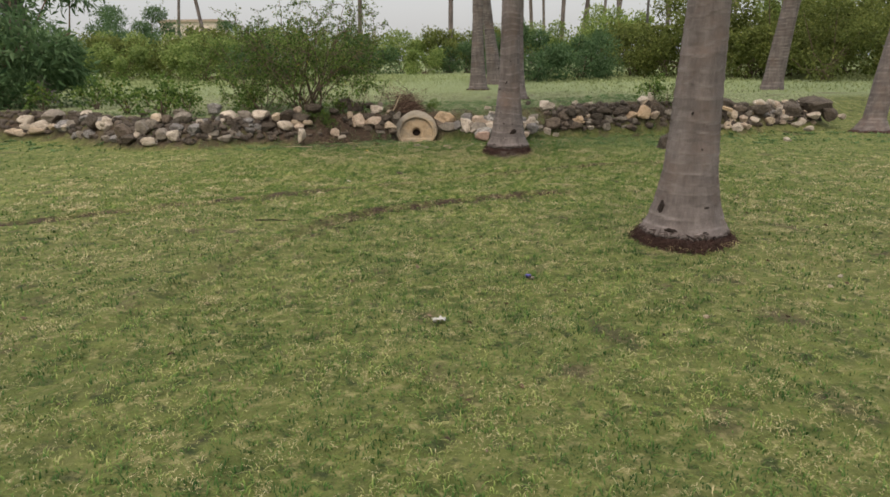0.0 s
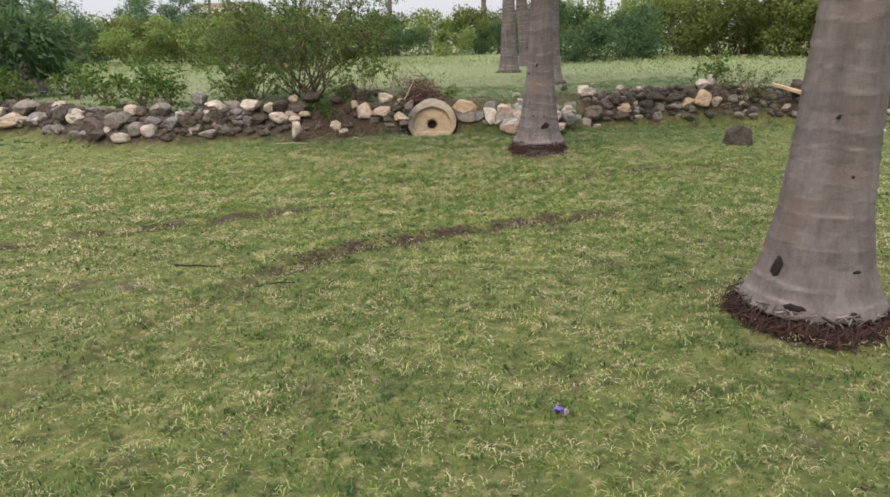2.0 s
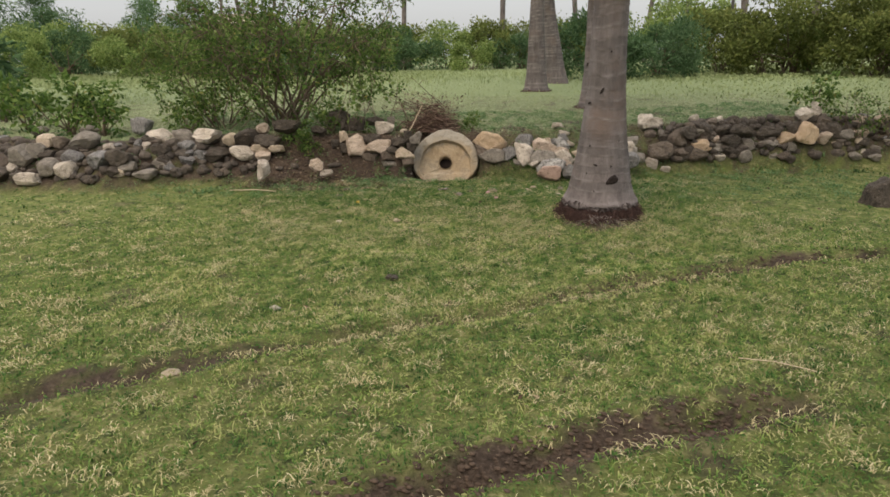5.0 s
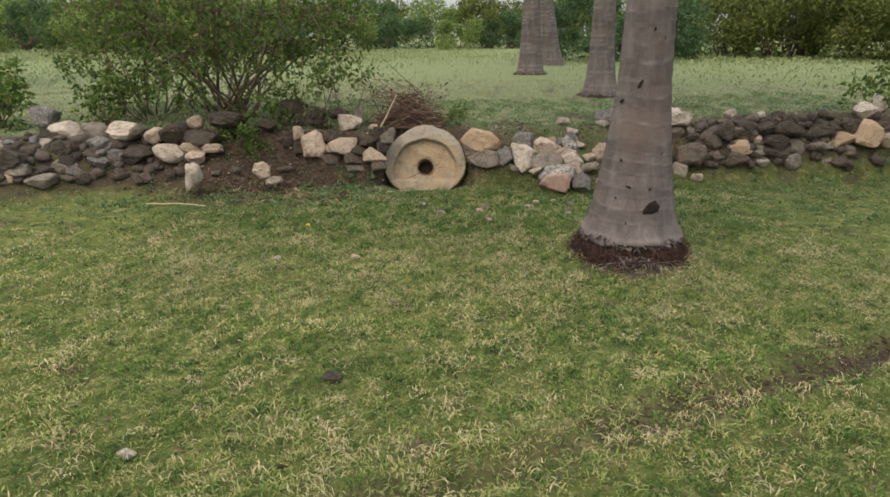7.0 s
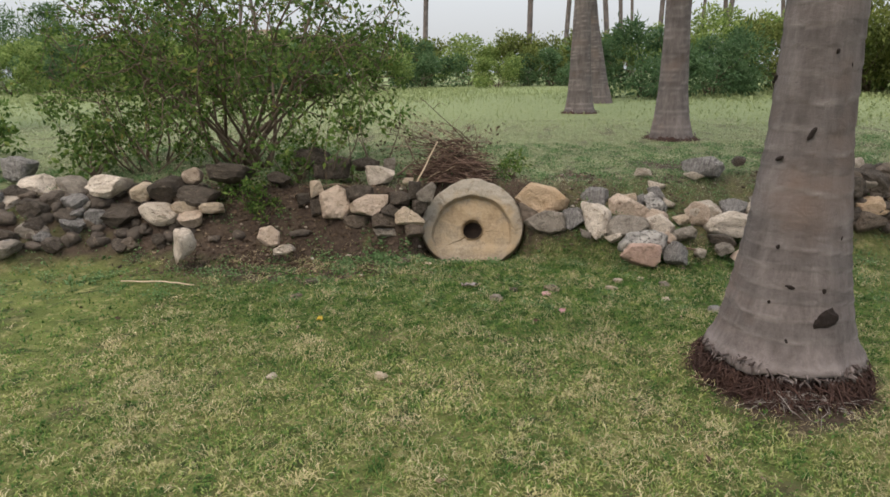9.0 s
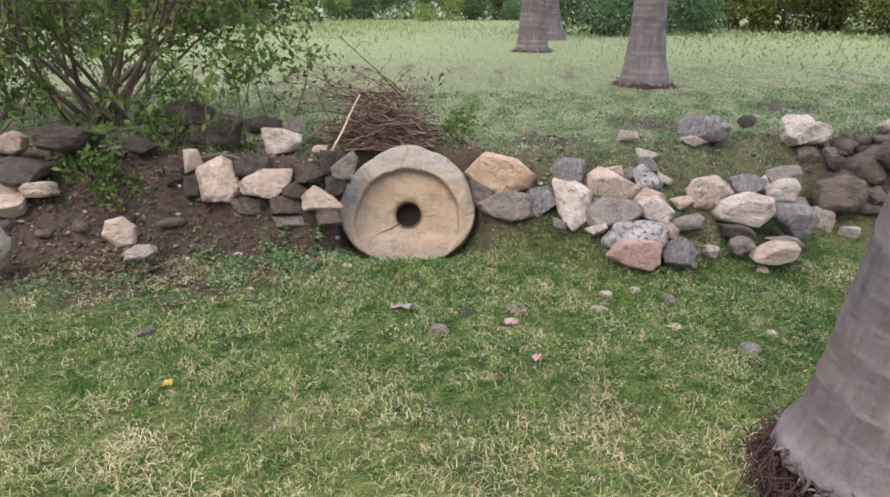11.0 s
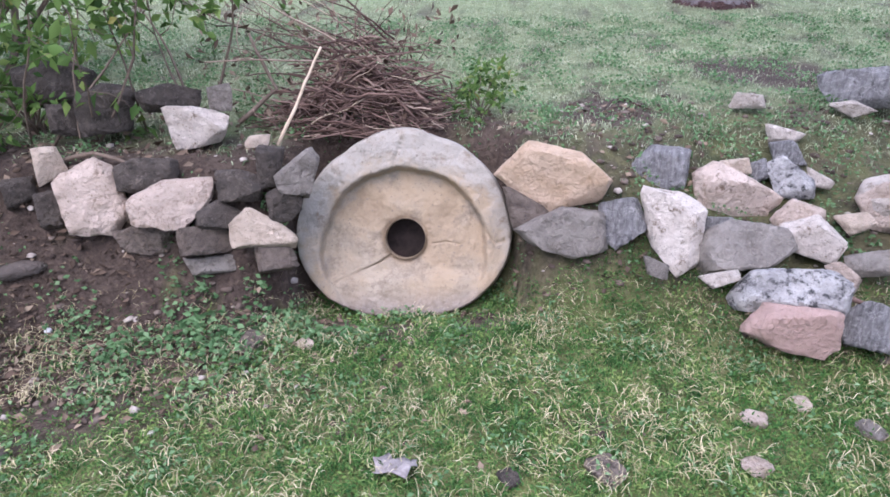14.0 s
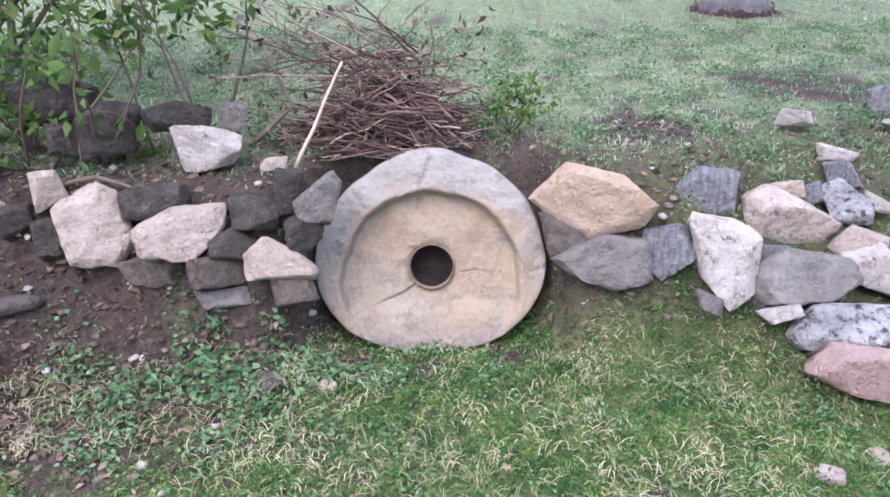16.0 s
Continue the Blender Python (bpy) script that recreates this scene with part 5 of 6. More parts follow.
belt = [
    ("olive_big", 30, 36, 1.3, 15, 1.0), ("fresh_big", 26, 38, 1.6, 115, 1.0), ("olive_big", 34, 40, 1.4, 215, 1.0), ("olive_big", 21, 35, 1.2, 315, 1.0), ("olive_low", 24.5, 27, 1.2, 65, 1.0), ("olive_low", 12, 28.5, 1.1, 165, 1.0), ("fresh_big", 40, 46, 1.7, 265, 1.0), ("olive_low", 28, 28.5, 1.4, 45, 1.0), ("olive_big", 24, 32, 1.2, 145, 1.0), ("fresh_low", 18.5, 26.5, 1.2, 245, 1.0),
    ("teal_low", 3.4, 29.5, 1.15, 20, 1.0), ("teal_low", 5.6, 31, 1.05, 140, 1.0), ("teal_low", 1.0, 45, 1.1, 60, 0.9),
    ("olive_big", 10.5, 31.5, 1.0, 15, 1.0), ("olive_big", 14, 30, 1.15, 100, 1.0), ("olive_big", 18, 28, 1.1, 200, 1.0), ("olive_big", 22.5, 28, 1.2, 300, 1.0), ("olive_big", 13.8, 26, 0.8, 50, 1.0),
    ("olive_low", 8.8, 34, 1.2, 70, 1.1), ("fresh_big", 17, 34, 1.3, 10, 1.2), ("olive_big", 27, 31, 1.3, 80, 1.0), ("olive_low", 16.2, 25, 0.9, 190, 1.0), ("olive_low", 20.5, 24.5, 1.0, 10, 1.0),
    ("olive_low", -0.2, 46, 1.25, 30, 1.2), ("olive_low", 3.2, 48, 1.3, 120, 1.2), ("fresh_big", -3.2, 47, 1.1, 200, 0.95), ("fresh_low", -1.6, 42, 1.0, 250, 0.9), ("teal_low", -5.6, 44, 1.2, 0, 1.1),
    ("fresh_big", -7.5, 40, 1.0, 40, 0.95), ("fresh_big", -10.5, 38, 1.05, 140, 0.95), ("teal_low", -9, 34, 1.0, 80, 0.95), ("fresh_low", -12, 34, 1.2, 10, 1.0), ("olive_low", -14.2, 37, 1.2, 200, 0.95),
    ("fresh_big", -15.5, 42, 1.1, 300, 0.9), ("fresh_low", -17, 36, 1.1, 45, 1.0), ("olive_low", -19, 40, 1.3, 100, 1.0), ("fresh_big", -21, 45, 1.2, 170, 0.9), ("teal_low", -23, 40, 1.2, 220, 1.1),
    ("fresh_big", -26, 46, 1.3, 20, 0.9), ("fresh_low", -22, 35, 1.1, 80, 1.1), ("fresh_big", -30, 48, 1.3, 120, 0.9), ("olive_low", -6.0, 50, 1.5, 20, 1.0), ("fresh_big", 6.5, 52, 1.3, 75, 1.0), ("fresh_big", 11, 50, 1.5, 175, 1.1),
    ("fresh_big", 1.5, 56, 1.2, 275, 0.9), ("fresh_big", -12.5, 52, 1.4, 15, 0.9), ("olive_low", -18, 54, 1.8, 115, 1.0), ("fresh_big", -36, 55, 1.5, 95, 0.9), ("teal_tree", -36, 56, 1.5, 75, 1.0), ("teal_tree", -30, 51, 1.2, 175, 0.9), ("teal_tree", -43, 60, 1.6, 275, 1.0), ("teal_tree", -25, 55, 1.1, 5, 0.9), ("teal_tree", -27, 62, 1.4, 35, 1.0), ("teal_tree", -31, 66, 1.5, 135, 1.0), ("teal_tree", -21, 70, 1.3, 235, 0.9),
]
WORDS = {"olive_big": "tall yellow-green thicket bush at the field edge", "olive_low": "olive-green bush with brownish base", "fresh_big": "light green dense bush at the field edge", "fresh_low": "low light green bush in the field", "teal_low": "dark blue-green low shrub in the field", "teal_tree": "dark green spreading tree", "weed": "small leafy weed growing on the wall top"}
for i in range(11):
    belt.append((("olive_low", "fresh_low", "olive_low")[i % 3], 9.5 + i * 2.1, 31.5 + 1.7 * math.sin(i * 2.2), 1.15, i * 77 % 360, 1.1))
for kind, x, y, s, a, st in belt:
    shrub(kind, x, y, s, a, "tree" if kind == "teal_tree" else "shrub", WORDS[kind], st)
shrub("teal_tree", -10.4, 15.9, 1.05, 50, "tree", "dark green feathery tree with drooping foliage", 1.1)
shrub("teal_low", -9.6, 15.6, 0.75, 10, "shrub", "dark green low shrub under the tree", 0.9)
for x, y, s, a in ((-5.4, 12.9, 1.3, 0), (-4.9, 12.8, 1.1, 90), (-6.3, 13.4, 1.2, 200), (-3.9, 13.0, 0.8, 40), (-7.4, 14.4, 1.2, 10), (-8.4, 14.2, 1.0, 310), (-5.9, 14.3, 1.0, 120), (-0.4, 13.22, 0.42, 20), (3.9, 13.7, 0.9, 60), (-2.4, 12.55, 0.55, 80), (-2.25, 12.5, 0.4, 180), (-2.1, 13.0, 0.7, 30)):
    shrub("weed", x, y, s, a, "weed", WORDS["weed"])["category"] = "weed"


# the shrub on the wall top
def leafy_plant(name, x, y, label, count, spread, reach, bare, sub_n, leaf, per, seed, thick, lean=(0, 0)):
    r = np.random.default_rng(seed)
    e = new(name)
    e.location = (x, y, float(height(x, y)) - 0.02)
    tagged(e, label, "shrub")
    stems, P, D, S = [], [], [], []
    for i in range(count):
        a = math.tau * i / count + r.normal() * 0.3
        out = r.uniform(0.3, 1.0)
        p0 = np.array([r.uniform(-0.5, 0.5) * spread * 0.4, r.uniform(-0.25, 0.25) * spread * 0.4, 0])
        head = np.array([math.cos(a) * out * spread + lean[0], math.sin(a) * out * spread * 0.6 + lean[1], r.uniform(0.7, 1.2)])
        main = wander(p0, head, reach * r.uniform(0.7, 1.15), 9, 0.13, 0.0)
        main[:, 2] = np.maximum(main[:, 2], 0.02 * np.arange(10))
        stems.append((main, np.linspace(thick, thick * 0.25, 10) * r.uniform(0.7, 1.3)))
        for k in range(sub_n):
            t = int(r.integers(bare, 10))
            b = wander(main[t], main[t] - main[t - 1] + r.normal(size=3) * 0.14, reach * r.uniform(0.2, 0.48), 6, 0.25, -0.04)
            stems.append((b, np.linspace(thick * 0.4, thick * 0.12, 7)))
            for q in range(3):
                u = int(r.integers(1, 7))
                tw = wander(b[u], r.normal(size=3) + (0, 0, 0.1), reach * r.uniform(0.08, 0.22), 5, 0.3, -0.04)
                stems.append((tw, np.linspace(thick * 0.18, thick * 0.08, 6)))
                for p in tw[1:]:
                    for _ in range(per):
                        P.append(p + r.normal(size=3) * leaf * 0.4)
                        D.append(r.normal(size=3) * 0.8 + (0, 0, -0.35))
                        S.append(leaf * r.uniform(0.65, 1.35))
            for p in b[2:]:
                for _ in range(max(1, per - 1)):
                    P.append(p + r.normal(size=3) * leaf * 0.4)
                    D.append(r.normal(size=3) * 0.8 + (0, 0, -0.35))
                    S.append(leaf * r.uniform(0.65, 1.35))
    link_mesh("branchwork", tubes("branchwork", stems, 4), M_STEM, e, "thin brown branching stems")["kind"] = "stuff"
    n = len(P)
    link_mesh("foliage", leaves("foliage", np.array(P), np.array(D), np.array(S), 0.5, np.clip(r.normal(0.45, 0.25, n), 0, 1)), M_BUSH, e, "small green leaves with some yellowing")["kind"] = "stuff"
    return e


leafy_plant("shrub", -2.85, 13.65, "loose many-stemmed green shrub growing behind the wall", 24, 1.3, 1.9, 4, 9, 0.05, 3, 77, 0.017)
leafy_plant("shrub", -3.9, 13.9, "thin leafy shrub beside the larger shrub", 9, 1.1, 1.5, 3, 6, 0.045, 3, 79, 0.012)
leafy_plant("leafy_creeper", -2.0, 12.86, "broad-leaved straggling creeper over wall stones", 7, 1.1, 0.95, 3, 2, 0.062, 1, 81, 0.007, (0.25, -0.1))
leafy_plant("leafy_creeper", -1.5, 13.05, "broad-leaved straggling creeper by the twig heap", 4, 0.9, 0.8, 4, 2, 0.055, 1, 83, 0.006)
leafy_plant("shrub", -3.5, 13.3, "low drooping green growth beside the wall stones", 8, 1.6, 0.8, 3, 4, 0.05, 2, 93, 0.007, (-0.2, -0.1))


# ---- grass ----
def turf(name, n, x_range, y_range, keep, tall, wide, material, label, tones, bare=0.95):
    xs, ys = rng.uniform(*x_range, n), rng.uniform(*y_range, n)
    ok = rng.random(n) < keep(xs, ys)
    xs, ys = xs[ok], ys[ok]
    ok = rng.random(len(xs)) > soil_shade_at(xs, ys) * bare
    xs, ys = xs[ok], ys[ok]
    m = len(xs)
    base = np.stack([xs, ys, height(xs, ys) - 0.004], 1)
    lump = 0.78 + 0.6 * waves(xs, ys, 0.35, 12) + 0.8 * waves(xs, ys, 0.1, 13)
    h = tall * np.where(ys < 12.9, np.interp(ys, [8, 11], [1.0, 0.78]), 1.0) * rng.uniform(0.5, 1.3, m) * np.clip(lump, 0.35, 1.5)
    dist = np.maximum(np.abs(xs) / 0.62, 2.0)
    w = wide * rng.uniform(0.7, 1.4, m) * np.clip(dist / 2.5, 1, 3.5)
    patch = 0.5 * waves(xs, ys, 1.6, 14) + 0.75 * waves(xs, ys, 0.3, 16) + 0.85 * waves(xs, ys, 0.1, 17)
    # band near y 8: drier turf, with backscatter and lens falloff put into tone
    tone = np.clip(tones[0] + tones[1] * patch * np.where(ys < 12.9, np.interp(ys, [9.5, 10.8], [1.0, 0.4]), 1.0) + rng.normal(0, 1, m) * np.interp(ys, [8, 10.5], [0.08, 0.15]) - 0.08 * np.clip((ys - 10.2) / 1.2, 0, 1) * (ys < 12.9) + 0.2 * np.exp(-((ys - 8.2) / 2.8) ** 2), 0, 1)
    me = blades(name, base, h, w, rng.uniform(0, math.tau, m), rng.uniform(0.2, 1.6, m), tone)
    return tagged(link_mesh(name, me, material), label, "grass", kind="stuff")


EDGE_X = [-2.9, -2.5, -0.3, 0.0, 0.3, 1.5, 2.0]
EDGE_Y = [0.2, 0.1, 0.1, 0.32, 0.45, 0.45, 0.12]


def lawn_keep(x, y):
    d = np.maximum(np.abs(x + 0.1) / 0.62, 2.0)
    toe = np.interp(x, TOE_X, TOE_Y)
    return np.clip((2.0 / d) ** 1.7, 0.05, 1) * (y < toe + np.interp(x, EDGE_X, EDGE_Y))


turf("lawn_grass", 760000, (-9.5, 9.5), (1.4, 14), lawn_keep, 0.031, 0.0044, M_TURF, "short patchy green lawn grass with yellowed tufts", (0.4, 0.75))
turf("field_grass", 130000, (-9, 9), (12.6, 20), lambda x, y: (y > np.interp(x, TOE_X, TOE_Y) + np.interp(x, RISE_X, RISE_W) * 0.55) * np.clip(1.25 - (y - 13) / 9, 0.15, 1) * np.clip(1.3 - np.abs(x + 0.3) / 6, 0.25, 1), 0.032, 0.005, M_MEADOW, "thin pale green field grass behind the wall", (0.5, 0.4))
turf("far_field_grass", 32000, (-24, 22), (18, 46), lambda x, y: np.clip(24 / y, 0.4, 1), 0.09, 0.01, M_TALL, "pale green field grass in the distance", (0.5, 0.4))
turf("tall_field_grass", 60000, (-26, 26), (25, 41), lambda x, y: np.clip((y - 25) / 6, 0, 1) * np.clip(0.55 + 0.9 * waves(x, y, 2.2, 51), 0.05, 1), 0.15, 0.02, M_TALL, "taller pale meadow grass before the bushes", (0.5, 0.5))
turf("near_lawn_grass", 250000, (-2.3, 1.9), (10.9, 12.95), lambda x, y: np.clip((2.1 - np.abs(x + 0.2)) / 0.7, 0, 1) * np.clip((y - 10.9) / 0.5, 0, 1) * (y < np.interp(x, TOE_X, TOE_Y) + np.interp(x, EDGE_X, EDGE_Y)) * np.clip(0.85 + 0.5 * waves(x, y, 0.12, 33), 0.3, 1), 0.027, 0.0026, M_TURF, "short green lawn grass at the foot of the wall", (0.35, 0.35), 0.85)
# toned lighter than the near turf, partly for the brighter middle of the view
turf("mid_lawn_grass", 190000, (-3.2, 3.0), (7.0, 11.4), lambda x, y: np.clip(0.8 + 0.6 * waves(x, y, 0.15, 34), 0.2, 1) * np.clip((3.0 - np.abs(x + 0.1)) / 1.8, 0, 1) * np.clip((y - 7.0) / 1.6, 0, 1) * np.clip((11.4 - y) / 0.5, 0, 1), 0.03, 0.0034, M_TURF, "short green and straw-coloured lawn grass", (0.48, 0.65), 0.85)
turf("field_edge_grass", 110000, (-2.4, 3.6), (12.75, 15.8), lambda x, y: np.clip((3.0 - np.abs(x - 0.6)) / 1.0, 0, 1) * np.clip((15.8 - y) / 1.4, 0, 1) * (y > np.interp(x, TOE_X, TOE_Y) + np.interp(x, RISE_X, RISE_W) * 0.7) * np.clip(0.75 + 0.6 * waves(x, y, 0.2, 36), 0.1, 1), 0.026, 0.003, M_MEADOW, "thin pale grass on the field edge above the stones", (0.5, 0.5), 0.8)
turf("bank_weeds", 40000, (-9, 9), (11.6, 13.4), lambda x, y: np.clip(waves(x, y, 0.45, 21) * 2.2 - 0.35, 0, 1), 0.05, 0.008, M_CLOVER, "small green weeds sprouting on the bank", (0.4, 0.3), 0.4)


def lawn_cover(n, x_range, y_range, size, seed, tint):
    """Small creeping leaves that close the turf between the blades."""
    r = np.random.default_rng(seed)
    xs, ys = r.uniform(*x_range, n), r.uniform(*y_range, n)
    mid_x, half = sum(x_range) / 2, (x_range[1] - x_range[0]) / 2
    ok = (r.random(n) < np.clip((half - np.abs(xs - mid_x)) / 1.2, 0, 1) * np.clip((ys - y_range[0]) / 1.2, 0, 1) * np.clip((y_range[1] - ys) / 0.6 + (y_range[1] > 12), 0, 1)) & (ys < np.interp(xs, TOE_X, TOE_Y) + np.interp(xs, EDGE_X, EDGE_Y)) & (r.random(n) > soil_shade_at(xs, ys))
    xs, ys = xs[ok], ys[ok]
    m = len(xs)
    pos = np.stack([xs, ys, height(xs, ys) + r.uniform(0.0, 0.022, m)], 1)
    d = np.stack([r.normal(size=m), r.normal(size=m), r.uniform(0.0, 0.9, m)], 1)
    tone = np.clip(tint + 0.3 * waves(xs, ys, 0.3, 16) + 0.4 * waves(xs, ys, 0.1, 17) + r.normal(0, 0.14, m), 0, 1)
    me = leaves("lawn_leaves", pos, d, size * r.uniform(0.6, 1.4, m), 0.38, tone)
    return tagged(link_mesh("lawn_leaves", me, M_TURF), "dense small creeping leaves of the green turf", "grass", kind="stuff")


lawn_cover(190000, (-2.9, 2.3), (10.1, 13.0), 0.013, 91, 0.35)
lawn_cover(100000, (-4.2, 4.2), (5.6, 10.7), 0.018, 92, 0.52)


def straw(n, x_range, y_range, bare=1.0):
    """Wisps of dead grass, a few together."""
    cx, cy = rng.uniform(*x_range, n), rng.uniform(*y_range, n)
    ok = (rng.random(n) < np.clip(0.4 + 0.9 * waves(cx, cy, 0.7, 18), 0.08, 1)) & (rng.random(n) < lawn_keep(cx, cy) * 1.6) & (rng.random(n) > soil_shade_at(cx, cy) * bare)
    cx, cy = np.repeat(cx[ok], 4), np.repeat(cy[ok], 4)
    m = len(cx)
    xs, ys = cx + rng.normal(0, 0.014, m), cy + rng.normal(0, 0.014, m)
    base = np.stack([xs, ys, height(xs, ys) + rng.uniform(0.012, 0.036, m)], 1)
    me = blades("dry_straw", base, rng.uniform(0.01, 0.026, m), rng.uniform(0.0009, 0.0018, m) * np.clip(np.abs(xs) / 1.5, 1, 3), rng.uniform(0, math.tau, m), rng.uniform(1.0, 3.2, m), np.clip(rng.normal(0.5, 0.25, m), 0, 1))
    return tagged(link_mesh("dry_straw", me, M_STRAW), "pale dry straw wisps lying in the turf", "straw", kind="stuff")


straw(9000, (-7, 7), (1.5, 11))
straw(9000, (-2.1, 1.5), (9.4, 12.75))
straw(1800, (-2.9, -1.0), (12.0, 12.7), 0.2)


def tufts(n, x_range, y_range, seed):
    """Curled dead runners in loose stars of a dozen, lying on the turf."""
    r = np.random.default_rng(seed)
    cx, cy = r.uniform(*x_range, n), r.uniform(*y_range, n)
    ok = (r.random(n) < np.clip(0.45 + 1.1 * waves(cx, cy, 0.6, 61), 0.05, 1)) & (r.random(n) < np.clip(lawn_keep(cx, cy) * 3, 0, 1)) & (soil_shade_at(cx, cy) < 0.6)
    cx, cy = cx[ok], cy[ok]
    wide = np.repeat(r.uniform(0.5, 1.5, len(cx)), 15)
    cx, cy = np.repeat(cx, 15), np.repeat(cy, 15)
    m = len(cx)
    xs, ys = cx + r.normal(0, 0.028, m) * wide, cy + r.normal(0, 0.028, m) * wide
    base = np.stack([xs, ys, height(xs, ys) + r.uniform(0.018, 0.042, m)], 1)
    me = blades("straw_tufts", base, r.uniform(0.009, 0.02, m) * wide * np.interp(ys, [3, 6.5], [0.6, 1.0]), r.uniform(0.002, 0.0044, m) * np.where(ys > 9.6, 0.6, np.interp(ys, [3, 6.5], [0.6, 1.0])) * np.clip(np.abs(xs) / 1.8, 1, 2.6), r.uniform(0, math.tau, m), r.uniform(0.9, 2.7, m), np.clip(r.normal(0.55, 0.25, m), 0, 1))
    return tagged(link_mesh("straw_tufts", me, M_STRAW), "curled pale tufts of dead grass on the lawn", "straw", kind="stuff")


tufts(15000, (-6, 6), (1.5, 10.8), 71)
tufts(2600, (-2.4, 2.2), (9.6, 12.5), 72)


# ---- small things ----
def clods():
    base = rock_mesh(77, 1)
    co = np.array([v.co[:] for v in base.vertices])
    tri = np.array([p.vertices[:] for p in base.polygons])
    V, T, n = [], [], 0
    for pts, lo, hi, count in ((RUT_A, 0.1, 3.5, 1800), (RUT_B, 0.1, 2.6, 900)):
        for _ in range(count):
            u = rng.uniform(lo, hi)
            i = int(u)
            f = u - i
            x = pts[i][0] * (1 - f) + pts[i + 1][0] * f + rng.normal() * 0.07
            y = pts[i][1] * (1 - f) + pts[i + 1][1] * f + rng.normal() * 0.07
            s = rng.uniform(0.003, 0.011) * np.array([1.3, 1, 0.6])
            V.append(co * 2 * s + (x, y, float(height(x, y)) + s[2] * 0.3))
            T.append(tri + n)
            n += len(co)
    bpy.data.meshes.remove(base)
    me = array_mesh("soil_clods", np.concatenate(V), np.full(sum(map(len, T)), 3), np.concatenate(T).ravel(), None, True)
    return tagged(link_mesh("soil_clods", me, M_CLOD), "crumbled brown soil clods along the wheel ruts", "soil", kind="stuff")


clods()


def bank_gravel(n):
    """Crumbs of earth and chips of stone on the bare bank."""
    r = np.random.default_rng(88)
    base = rock_mesh(78, 1)
    co = np.array([v.co[:] for v in base.vertices])
    tri = np.array([p.vertices[:] for p in base.polygons])
    bpy.data.meshes.remove(base)
    x, y = r.uniform(-3.2, 2.2, n), r.uniform(11.9, 13.5, n)
    ok = r.random(n) < soil_shade_at(x, y)
    x, y = x[ok], y[ok]
    m = len(x)
    size = (0.004 + 0.012 * r.random(m) ** 3)[:, None] * r.uniform(0.6, 1.4, (m, 3)) * (1.2, 1, 0.7)
    a = r.uniform(0, math.tau, m)
    p = co[None] * 2 * size[:, None]
    p = np.stack([p[..., 0] * np.cos(a)[:, None] - p[..., 1] * np.sin(a)[:, None], p[..., 0] * np.sin(a)[:, None] + p[..., 1] * np.cos(a)[:, None], p[..., 2]], 2)
    p += np.stack([x, y, height(x, y) + size[:, 2] * 0.3], 1)[:, None]
    t = (tri[None] + (np.arange(m) * len(co))[:, None, None]).reshape(-1, 3)
    me = array_mesh("gravel", p.reshape(-1, 3), np.full(len(t), 3), t.ravel(), None, True)
    return tagged(link_mesh("gravel", me, M_GRAVEL), "crumbs of brown earth and stone chips on the bank", "gravel", kind="stuff")


bank_gravel(6000)


def litter(n):
    xs = np.concatenate([rng.normal(-1.9, 0.5, n), rng.uniform(-3, 0.5, n // 3), rng.uniform(-4, 4, n // 5)])
    ys = np.concatenate([rng.normal(12.3, 0.22, n), rng.uniform(12.5, 13.3, n // 3), rng.uniform(2, 12, n // 5)])
    m = len(xs)
    pos = np.stack([xs, ys, height(xs, ys) + 0.012], 1)
    d = np.stack([rng.normal(size=m), rng.normal(size=m), rng.normal(size=m) * 0.25], 1)
    me = leaves("leaf_litter", pos, d, rng.uniform(0.015, 0.045, m), 0.5, rng.random(m))
    return tagged(link_mesh("leaf_litter", me, M_DEAD), "dry brown fallen leaves on the bare bank", "leaf litter", kind="stuff")


litter(2400)


def creeping_weeds(n):
    """Low broad-leaved weeds in patches at the foot of the wall and on the field's edge."""
    xs, ys = rng.uniform(-4.5, 4, n), rng.uniform(11.3, 15.5, n)
    patch = waves(xs, ys, 0.4, 23) * 1.8 + 0.4 * waves(xs, ys, 0.1, 24) - 0.05
    foot = np.exp(-(((xs + 1.25) / 0.36) ** 2 + ((ys - 12.36) / 0.15) ** 2)) * 1.5 + 0.5 * np.exp(-(((xs + 2.0) / 0.8) ** 2 + ((ys - 11.85) / 0.3) ** 2)) + 0.35 * np.exp(-(((xs - 0.7) / 0.8) ** 2 + ((ys - 12.75) / 0.35) ** 2))
    edge = np.where(ys > 12.9, 0.25, 0.0)
    ok = rng.random(n) < np.clip(patch + foot + edge, 0, 1)
    xs, ys = xs[ok], ys[ok]
    m = len(xs)
    pos = np.stack([xs, ys, height(xs, ys) + rng.uniform(0.006, 0.045, m)], 1)
    d = np.stack([rng.normal(size=m), rng.normal(size=m), rng.normal(size=m) * 0.3 + 0.15], 1)
    me = leaves("creeping_weeds", pos, d, rng.uniform(0.009, 0.02, m) * (1 + 0.9 * np.exp(-(((xs + 1.3) / 0.5) ** 2 + ((ys - 12.36) / 0.25) ** 2))), 0.65, np.clip(rng.normal(0.4, 0.25, m), 0, 1))
    return tagged(link_mesh("creeping_weeds", me, M_CLOVER), "low green broad-leaved weeds along the wall foot", "weeds", kind="stuff")


creeping_weeds(210000)


